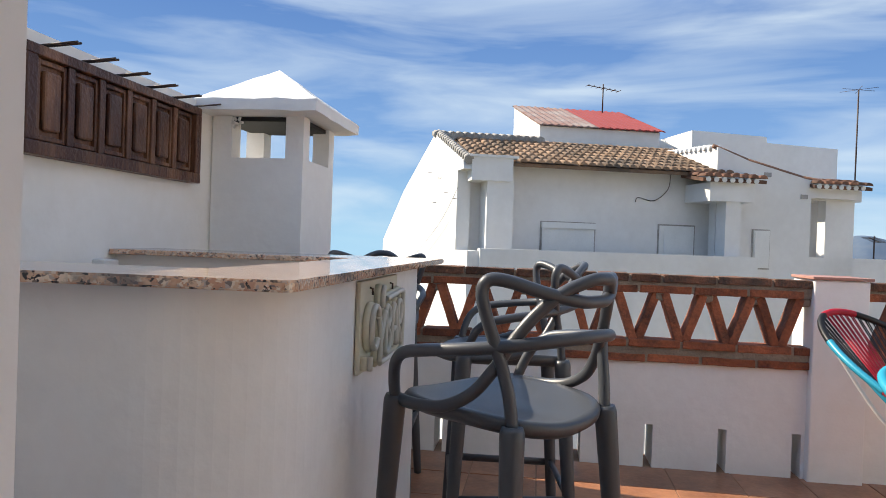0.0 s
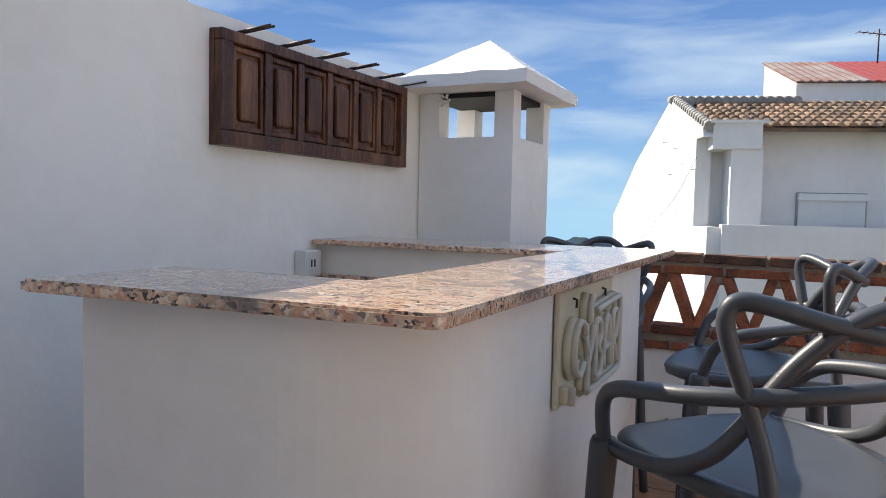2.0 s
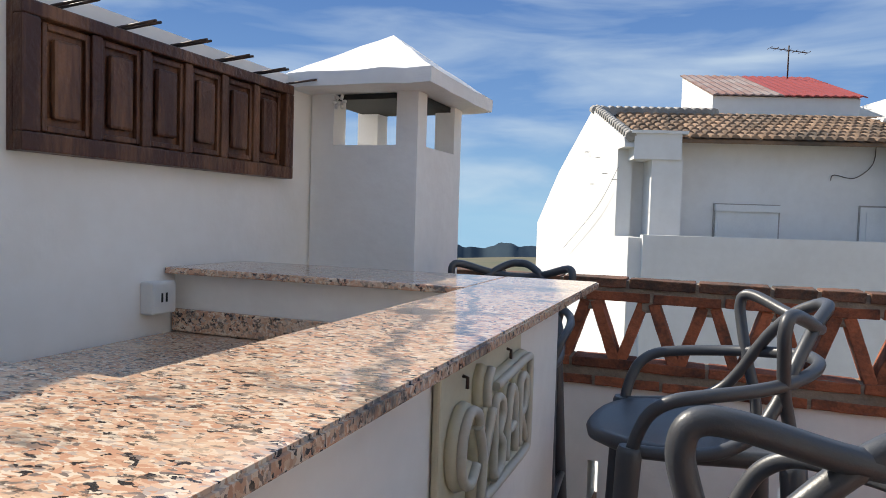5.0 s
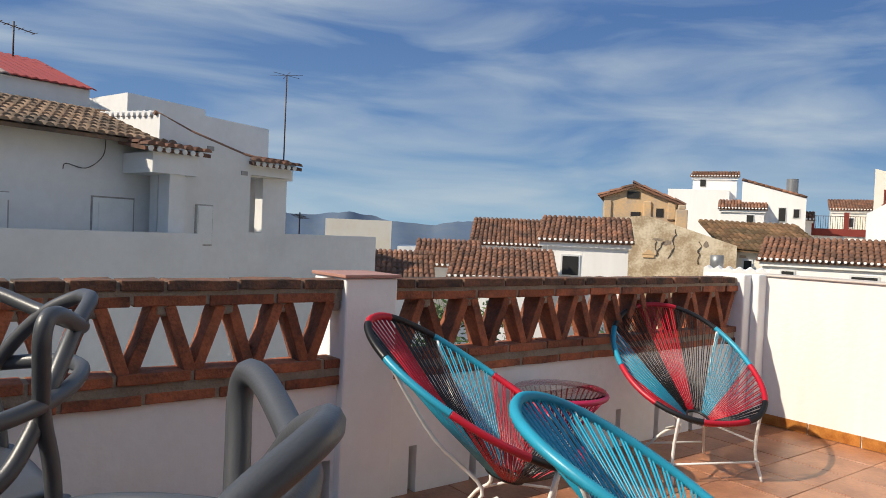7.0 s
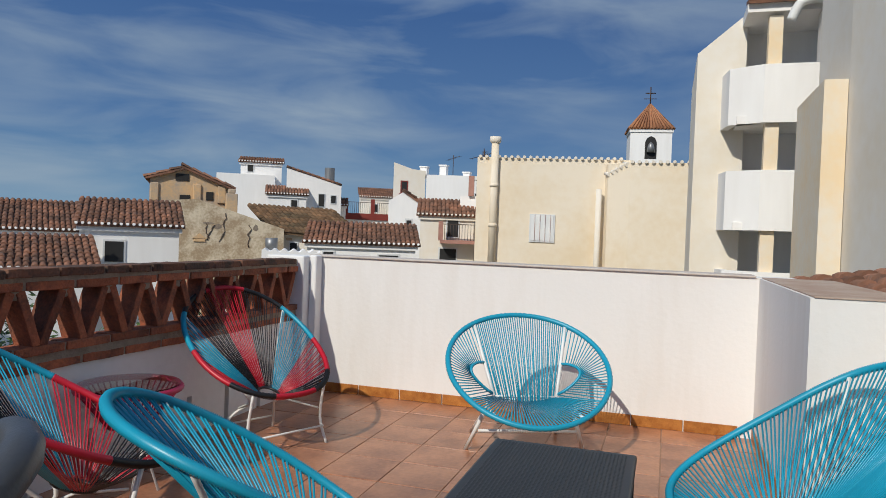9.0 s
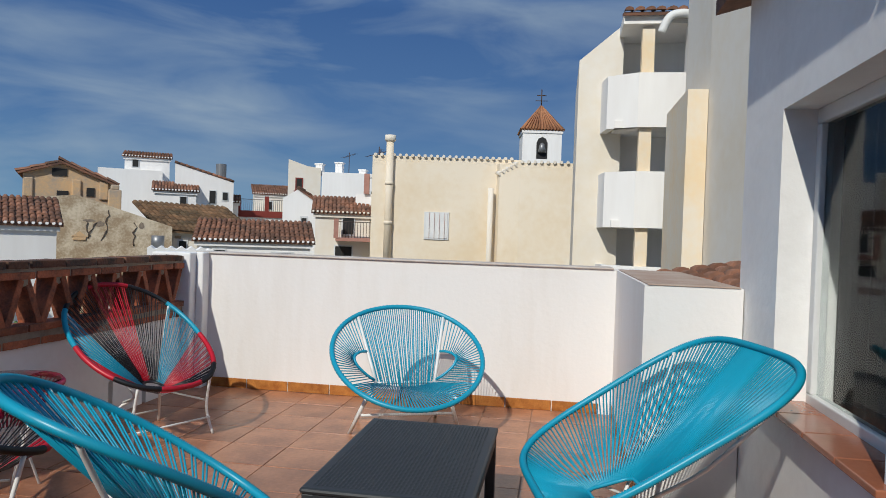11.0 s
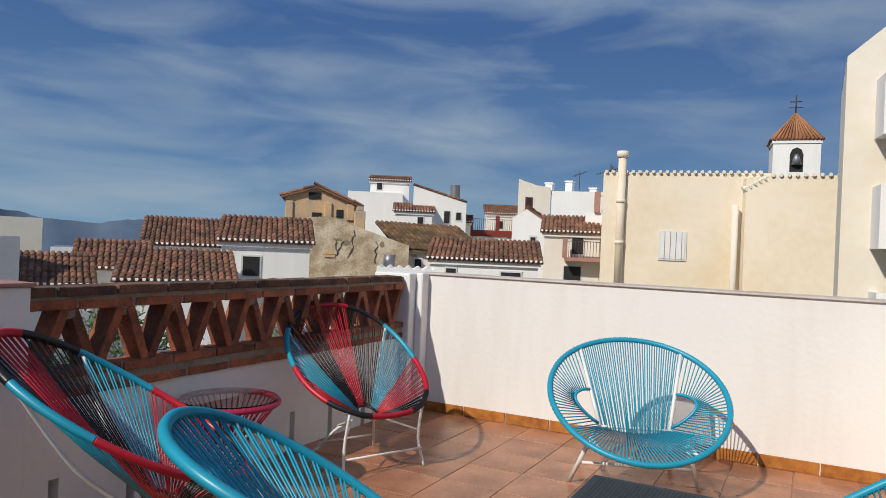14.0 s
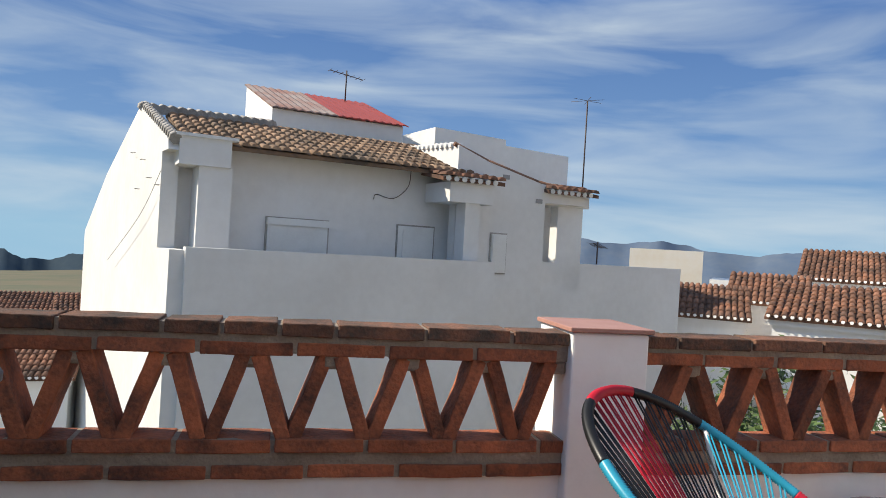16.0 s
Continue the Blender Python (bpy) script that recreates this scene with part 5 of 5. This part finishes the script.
for i in range(12):
    tube(bm, [(0.8 + i * 0.105, -0.57, 1.08), (0.8 + i * 0.105, -0.57, 1.65)], 0.012, 4)
tube(bm, [(0.75, -0.57, 1.65), (2.0, -0.57, 1.65)], 0.018, 4)
part("balcony_railing", bm, IRON, s10)
block("balcony_pier", CAPTILE, s10, (0.68, 0.85, -0.62, -0.45, 1.05, 1.75))
town_house("white house wall with stains", (23.9, 4.9), (24.2, 2.4), 2.75, None, 3)

# big cream building, pipe and window
yb = town_house("large cream rendered building with a scalloped roof edge", (22.5, 3.9), (23.4, -1.3), 4.05, None, 5, CREAM)
m_yb, w_yb = between((22.5, 3.9), (23.4, -1.3))
wd = block("window", ALU, yb, (1.9, 2.78, -0.04, 0.02, 1.12, 2.1))
block("shutter", SHUTTER, wd, (1.96, 2.72, -0.055, -0.038, 1.18, 2.05))
for k in range(4):
    block("bar", CAPTILE, wd, (2.08 + k * 0.18, 2.09 + k * 0.18, -0.08, -0.065, 1.15, 2.08))
bm = bmesh.new()
for k in range(int(w_yb / 0.22)):
    tube(bm, [(k * 0.22 + 0.1, -0.1, 4.07), (k * 0.22 + 0.1, 0.3, 4.10)], 0.06, 6)
part("edge_tiles", bm, PALE, yb, "row of pale edge tiles")
pipe = thing("vent_pipe", "cream plastered vent pipe on the wall", "pipe", m_yb @ pose(0.62, -0.12, 0))
bm = bmesh.new()
tube(bm, [(0, 0, 0.2), (0, 0, 4.55)], 0.135, 12)
for z in (1.6, 3.0):
    tube(bm, [(0, 0, z), (0, 0, z + 0.12)], 0.155, 12)
part("shaft", bm, CREAM, pipe)
bm = bmesh.new()
tube(bm, [(0, 0, 4.52), (0, 0, 4.58), (0, 0, 4.75)], [0.15, 0.2, 0.2], 12)
part("cap", bm, PALE, pipe)
yb2 = thing("cream_annex", "projecting cream annex with a damp-stained edge", "house", pose(22.4, 0, 0))
bm = bmesh.new()
prism(bm, [(0.9, -0.45), (0.45, -0.6), (-0.05, -1.35), (0.0, -4.4), (5, -4.4), (5, -0.45)], "z", -6, 3.85)
part("wall", bm, CREAM, yb2)
bm = bmesh.new()
for k in range(14):
    tube(bm, [(-0.12, -1.4 - k * 0.22, 3.87), (0.3, -1.4 - k * 0.22, 3.90)], 0.06, 6)
for k in range(5):
    f = k / 5
    tube(bm, [(0.4 - 0.5 * f, -0.65 - 0.75 * f, 3.5 + 0.35 * f), (0.7 - 0.5 * f, -0.5 - 0.75 * f, 3.55 + 0.35 * f)], 0.085, 6)
part("edge_tiles", bm, PALE, yb2)
bm = bmesh.new()
tube(bm, [(0.55, -0.3, -2), (0.55, -0.3, 3.0)], 0.1, 10)
part("downpipe", bm, PALE, yb2)
for y, z in ((-4.0, 4.0),):
    ch = thing("vent_cowl", "small clay vent cowl on the roof edge", "chimney", pose(22.6, y, 3.85))
    bm = bmesh.new()
    tube(bm, [(0, 0, 0), (0, 0, 0.6), (0, 0, 0.62), (0, 0, 0.72)], [0.1, 0.1, 0.17, 0.17], 10)
    part("cowl", bm, PALE, ch)

# damp stain and patches on the annex wall
stain = thing("damp_stain", "dark damp stain running down the annex corner", "stain")
rs = random.Random(3)
bm = bmesh.new()
left, right = [], []
for k in range(15):
    z = 0.2 + k * 0.115
    left.append((-4.08 + rs.uniform(-0.07, 0.07), z))
    right.append((-4.34 + rs.uniform(-0.04, 0.04), z))
prism(bm, left + right[::-1], "x", 22.384, 22.39)
part("stain_patch", bm, material("damp_plaster", (0.42, 0.37, 0.27), 0.95, (0.3, 0.26, 0.19), 3, 0.8), stain)
# low wall before the balconies and air-conditioning unit
ac = thing("air_conditioner", "white air-conditioning unit on the lower balcony", "air conditioner", pose(13.6, -5.25, 0.9))
bm = bmesh.new()
box(bm, -0.15, 0.15, -0.25, 0.25, -0.02, 0.6, 0.02)
part("case", bm, SHUTTER, ac)
bm = bmesh.new()
tube(bm, [(-0.16, 0.2 * math.cos(a), 0.3 + 0.2 * math.sin(a)) for a in (2 * math.pi * k / 20 for k in range(20))], 0.012, 5, closed=True)
part("fan_guard", bm, GREYMETAL, ac)

# church tower
tw = thing("bell_tower", "white bell tower with orange tiled pyramid roof", "tower", pose(58.2, -0.8, 0, 0, 0, 8))
block("shaft", FAR_WHITE, tw, (-1.6, 1.6, -1.6, 1.6, -6, 10.1))
block("cornice", FAR_WHITE, tw, (-1.68, 1.68, -1.68, 1.68, 10.0, 10.25))
bm = bmesh.new()
prism(bm, [(-0.45, 7.9), (0.45, 7.9), (0.45, 9.2), (0.3, 9.55), (0, 9.7), (-0.3, 9.55), (-0.45, 9.2)], "x", -1.63, -1.4)
part("bell_opening", bm, DARK, tw)
bm = bmesh.new()
tube(bm, [(-1.66, 0, 9.2), (-1.66, 0, 9.0), (-1.66, 0, 8.4)], [0.08, 0.22, 0.36], 10)
part("bell", bm, GREYMETAL, tw)
bm = bmesh.new()
e = [bm.verts.new((x, y, 10.25)) for x, y in ((-1.75, -1.75), (1.75, -1.75), (1.75, 1.75), (-1.75, 1.75))]
a = bm.verts.new((0, 0, 12.6))
bm.faces.new(e[::-1])
for i in range(4):
    bm.faces.new((e[i], e[(i + 1) % 4], a))
for s in range(4):
    for k in range(13):
        t0 = -1.75 + 3.5 * (k + 0.5) / 13
        lo = Vector((t0, -1.75, 10.27))
        hi = lo.lerp(Vector((t0 * 0.02, 0, 12.6)), 0.97 - abs(t0) / 2.1 * 0.0)
        rot = Matrix.Rotation(s * math.pi / 2, 3, "Z")
        tube(bm, [rot @ lo, rot @ hi], [0.12, 0.02], 5)
part("roof", bm, material("orange_roof_tile", (0.42, 0.19, 0.09), 0.9, (0.26, 0.11, 0.06), 1, 0.8, per=0.2), tw, "orange tiled pyramid roof")
bm = bmesh.new()
tube(bm, [(0, 0, 12.5), (0, 0, 13.9)], 0.05, 5)
tube(bm, [(0, -0.4, 13.4), (0, 0.4, 13.4)], 0.045, 5)
tube(bm, [(0, -0.5, 12.95), (0, 0.5, 12.95)], 0.03, 5)
part("cross", bm, IRON, tw)

# apartment block with balconies
ap_ = thing("apartment_block", "white and cream apartment block with stacked balconies", "apartment building", pose(13.2, 0, 0))
block("far_wall", PALE, ap_, (1.6, 5, -3.85, -3.05, -6, 5.3))
bm = bmesh.new()
prism(bm, [(-3.05, -6), (-3.05, 5.25), (-4.0, 6.05), (-4.0, -6)], "x", 1.0, 1.6)
part("stepped_wall", bm, PALE, ap_)
block("back_wall", FAR_WHITE, ap_, (1.5, 5, -9, -4.0, -6, 6.1))
for z0, z1 in ((3.63, 4.75), (1.55, 2.72), (-1.2, 0.75)):
    bm = bmesh.new()
    prism(bm, [(1.0, -3.55), (0.35, -3.65), (0.0, -4.25), (0.0, -5.6), (0.15, -5.6), (0.15, -4.3), (0.45, -3.78), (1.0, -3.7)], "z", z0, z1)
    part("balcony_wall", bm, FAR_WHITE, ap_, "solid white balcony wall")
    block("balcony_floor", FAR_WHITE, ap_, (0.16, 1.5, -5.6, -3.8, z0, z0 + 0.15))
    block("column", STAINED, ap_, (0.1, 0.35, -4.55, -4.3, z1, z1 + 0.95))
block("roof_slab", FAR_WHITE, ap_, (0.0, 1.5, -5.6, -3.9, 5.75, 5.95))
bm = bmesh.new()
wavy_roof(bm, 1.7, 0.5, 0.12, 0.2, 0.3)
r = part("roof_tiles", bm, ROOFTILE, ap_)
r.matrix_basis = pose(-0.1, -3.9, 5.95, 0, 0, -90)
tagged(r, kind="stuff")
block("top_jamb", FAR_WHITE, ap_, (0.0, 0.4, -5.6, -5.2, 4.75, 5.75))
aw = thing("awning", "rolled striped awning under the balcony roof", "awning", pose(13.1, -4.9, 5.78))
bm = bmesh.new()
tube(bm, smooth_line([(0, 0.25, -0.25), (-0.05, 0.1, 0.05), (-0.05, -0.15, 0.12), (0, -0.35, 0.1)], 5), 0.09, 8)
part("cloth", bm, SHUTTER, aw)
tall = thing("tall_building", "tall cream building wall with small square openings", "building", pose(0, 0, 0))
bm = bmesh.new()
prism(bm, [(6.0, -5.485), (10.09, -5.046), (10.09, -9), (6.0, -9)], "z", -6, 0.1)
part("base", bm, FAR_WHITE, tall)
block("pier_base", FAR_WHITE, tall, (10.095, 12.4, -5.04, -4.715, -6, 0.06))
block("pier", STAINED, tall, (10.1, 12.4, -5.04, -4.72, 0.06, 3.75))
bm = bmesh.new()
prism(bm, [(6.0, -5.49), (10.1, -5.05), (12.4, -5.05), (12.4, -9), (6.0, -9)], "z", 0.1, 9.0)
part("wall", bm, PALE, tall)
for x, z in ((7.16, 3.13), (7.5, 1.32)):
    y = -5.05 - (10.1 - x) * 0.1073
    # Unpierced wall: white block as the lit reveal, near-black block as its shade.
    w = block("opening", FAR_WHITE, tall, (x - 0.22, x + 0.22, y - 0.05, y + 0.03, z - 0.14, z + 0.14))
    block("painted_shade", DARK, w, (x - 0.2, x + 0.02, y - 0.05, y + 0.034, z - 0.12, z + 0.13))
near_roof = thing("near_roof", "brown barrel-tiled roof below the parapet", "roof", pose(3.75, -3.5, 0.62, 0, 0, -90) @ pose(0, 0, 0, 0, -9, 0))
bm = bmesh.new()
wavy_roof(bm, 2.6, 3.2, 0.15, 0.2, 0.36)
tagged(part("roof_tiles", bm, ROOFTILE, near_roof), kind="stuff")

# extra roofs and details of the town
town_house("white lean-to with a small tiled roof", (33.4, 16.4), (34.3, 14.6), 2.75, 3.15, 1.6, base=1.9, windows=((1.3, 1.7, 1.95, 2.6, DARK),))
town_house("cream house with a pitched roof on the hill", (40.5, 16.5), (41.6, 14.3), 3.6, 4.3, 3, PALE, windows=((0.8, 1.1, 2.6, 3.1, DARK),))
town_house("white house with a brown tiled roof on the hill", (37.8, 13.2), (38.9, 10.2), 2.6, 3.1, 2.5, windows=((1.2, 1.6, 1.4, 2.2, DARK),))
antenna(pose(34.9, 8.6, 4.3, 0, 0, 60), 1.3, 1.0)
antenna(pose(35.4, 7.0, 4.3, 0, 0, 20), 1.6, 0.9)
antenna(pose(24.9, 4.3, 2.75, 0, 0, 80), 1.9, 1.1)
rail = thing("terrace_railing", "dark iron terrace railing with brick pier", "railing", between((23.75, 4.35), (24.1, 2.5))[0] @ pose(0, 0.2, 2.75))
bm = bmesh.new()
for k in range(13):
    tube(bm, [(0.1 + k * 0.11, 0, 0), (0.1 + k * 0.11, 0, 0.6)], 0.012, 4)
tube(bm, [(0, 0, 0.6), (1.5, 0, 0.6)], 0.018, 4)
part("bars", bm, IRON, rail)
block("pier", CAPTILE, rail, (-0.2, 0.0, -0.1, 0.1, 0, 0.75))
vent = thing("roof_vent", "grey metal vent pipe behind the parapet", "vent", pose(6.99, 2.62, 0.19))
bm = bmesh.new()
tube(bm, [(0, 0, -0.9), (0, 0, 0.75), (0, 0, 0.76), (0, 0, 0.92)], [0.06, 0.06, 0.085, 0.085], 12)
part("pipe", bm, GREYMETAL, vent)
block("plinth", FAR_WHITE, vent, (-0.6, 2.5, -2.4, 0.4, -7, 0.28))

sheet = thing("corrugated_sheet", "white corrugated roof sheet on the neighbouring wall", "roof sheet", between((5.15, 1.62), (5.46, 1.08))[0])
bm = bmesh.new()
prism(bm, [(-0.02, -1.2)] + [(0.64 * k / 48, 1.0 + 0.016 * math.sin(k * math.pi / 4)) for k in range(49)] + [(0.66, -1.2)], "y", 0, 0.5)
part("sheet", bm, FAR_WHITE, sheet)

# beige block and far antenna before the hills
bx = town_house("beige flat-roofed house with a white rear wall", (13.6, 26.7), (16.2, 25.1), 1.75, None, 5, PALE)
town_house("white flat-roofed house far below", (16.5, 25.0), (18.5, 23.6), 0.6, None, 4)
antenna(NB @ pose(10.3, 2.6, 0.9, 0, 0, 30), 0.75, 0.7)

# low village houses seen beside the gable
town_house("white village house with a tiled roof downhill", (-9.5, 16.5), (-6.2, 17.0), -2.5, -1.8, 3)
town_house("white village house with a terrace downhill", (-8.2, 22.5), (-4.6, 23.5), -1.7, -1.2, 3)
town_house("white village house beside the lane", (-13, 24), (-8.5, 25), -2.0, -1.4, 3)

# ---- ground, hills, trees ----
bm = bmesh.new()
NA, radii = 96, [6, 12, 25, 50, 90, 160, 300, 600, 1100, 1800, 2600, 3400, 4600]
grid = []
for r_ in radii:
    row = []
    for k in range(NA):
        a = 2 * math.pi * k / NA
        x, y = r_ * math.cos(a), r_ * math.sin(a)
        z = -6.5 - r_ * 0.055 + (4 * noise.noise(Vector((x, y, 0)) * 0.01) if r_ > 40 else 0) + (30 * noise.noise(Vector((x, y, 3)) * 0.0016) if r_ > 250 else 0)
        row.append(bm.verts.new((x, y, z)))
    grid.append(row)
for ra, rb in zip(grid, grid[1:]):
    for k in range(NA):
        bm.faces.new((ra[k], ra[(k + 1) % NA], rb[(k + 1) % NA], rb[k])).smooth = True
bm.faces.new(grid[0])
bmesh.ops.recalc_face_normals(bm, faces=bm.faces)
tagged(part("ground", bm, EARTH), "dry green hillside falling away below the village", "ground", kind="structure")


def ridge(name, dist, a0, a1, base, height, seed, label, mat):
    bm = bmesh.new()
    n, rows = 160, 8
    g = []
    for j in range(rows):
        f = j / (rows - 1)
        row = []
        for k in range(n + 1):
            a = radians(a0 + (a1 - a0) * k / n)
            env = min(1, k / 12, (n - k) / 12)
            top = height * (0.72 + 0.5 * noise.noise(Vector((a * 9, seed, 0))) + 0.2 * noise.noise(Vector((a * 31, seed, 2))) + 0.06 * noise.noise(Vector((a * 90, seed, 4)))) * env
            d = dist + 420 * f + 60 * noise.noise(Vector((a * 25, f * 3, seed)))
            row.append(bm.verts.new((d * math.sin(a), d * math.cos(a), base + (top - base) * f + 12 * noise.noise(Vector((a * 60, f * 5, seed))) * (1 - f))))
        g.append(row)
    for ra, rb in zip(g, g[1:]):
        for k in range(n):
            bm.faces.new((ra[k], ra[k + 1], rb[k + 1], rb[k])).smooth = True
    return tagged(part(name, bm, mat), label, "mountains", kind="structure")


ridge("hills", 2400, 5, 75, -180, 78, 3.0, "mountain ridge on the horizon, coloured haze blue", HILL)
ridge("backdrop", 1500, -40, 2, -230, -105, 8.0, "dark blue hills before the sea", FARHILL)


def leafy(name, label, m, r, count, seed, squash=0.8):
    root = thing(name, label, "tree", m)
    rg = random.Random(seed)
    bm = bmesh.new()
    tube(bm, smooth_line([(0, 0, -4.5), (0.05, 0.03, -2), (0, 0.05, -0.3)], 4), [0.16 - 0.011 * i for i in range(9)], 8)
    for k in range(6):
        a = k * 1.05
        tube(bm, [(0, 0, -0.8), (r * 0.35 * math.cos(a), r * 0.35 * math.sin(a), -0.1), (r * 0.7 * math.cos(a), r * 0.7 * math.sin(a), r * 0.35)], [0.06, 0.04, 0.015], 6)
    part("trunk", bm, BARK, root)
    bm = bmesh.new()
    clumps = [(Vector((rg.gauss(0, 1), rg.gauss(0, 1), rg.gauss(0, 0.8))).normalized() * r * rg.uniform(0.45, 1.0), rg.uniform(0.2, 0.4) * r) for _ in range(26)]
    for _ in range(count):
        c, cr = rg.choice(clumps)
        p = c + Vector((rg.gauss(0, 1), rg.gauss(0, 1), rg.gauss(0, 1))) * cr * 0.5
        p.z *= squash
        d = Vector((rg.gauss(0, 1), rg.gauss(0, 1), rg.gauss(0, 1))).normalized()
        e = d.orthogonal().normalized()
        ln, wd_ = rg.uniform(0.07, 0.13), rg.uniform(0.025, 0.045)
        bm.faces.new([bm.verts.new(q) for q in (p - d * ln / 2, p + e * wd_ / 2, p + d * ln / 2, p - e * wd_ / 2)])
    tagged(part("crown", bm, FOLIAGE, root), kind="stuff")
    return root


leafy("tree", "dark green leafy tree below the balustrade", pose(3.5, 3.6, -0.4), 0.95, 5000, 1)
leafy("tree", "dark green leafy tree in the yard below", pose(4.6, 2.7, -0.5), 0.95, 5000, 2)

# ---- pieces: floor tiles and skirting ----
TS, TG = 0.333, 0.006
tile_meshes = []
for s in (1, 4, 9):
    bm = bmesh.new()
    box(bm, -(TS - TG) / 2, (TS - TG) / 2, -(TS - TG) / 2, (TS - TG) / 2, -0.011, 0.0, 0.003)
    tile_meshes.append(mesh_of("tile", bm, TILE))
y = FLOOR_Y1 - TS / 2
while y > FLOOR_Y0:
    x = FLOOR_X1 - TS / 2
    while x > FLOOR_X0 - 0.1:
        inside_bar = (-2.46 < x - 0.17 and x + 0.17 < -1.82 and -2.65 < y - 0.17 and y + 0.17 < -2.45)
        if not inside_bar:
            piece("tile", rng.choice(tile_meshes), floor, pose(x, y, rng.uniform(-0.0012, 0.0012), rng.uniform(-0.15, 0.15), rng.uniform(-0.15, 0.15), 90 * rng.randrange(4)))
        x -= TS
    y -= TS
sk = thing("baseboard", "orange clay skirting tiles along the white wall", "baseboard", kind="structure")
bm = bmesh.new()
box(bm, -0.007, 0.0, -0.163, 0.163, 0.002, 0.075, 0.002)
sk_mesh = mesh_of("skirting_tile", bm, SKIRT)
for k in range(9):
    piece("skirting_tile", sk_mesh, sk, pose(3.298, -0.25 - k * 0.333, 0))
for k in range(5):
    piece("skirting_tile", sk_mesh, sk, pose(3.13 - k * 0.333, -3.168, 0, 0, 0, -90))
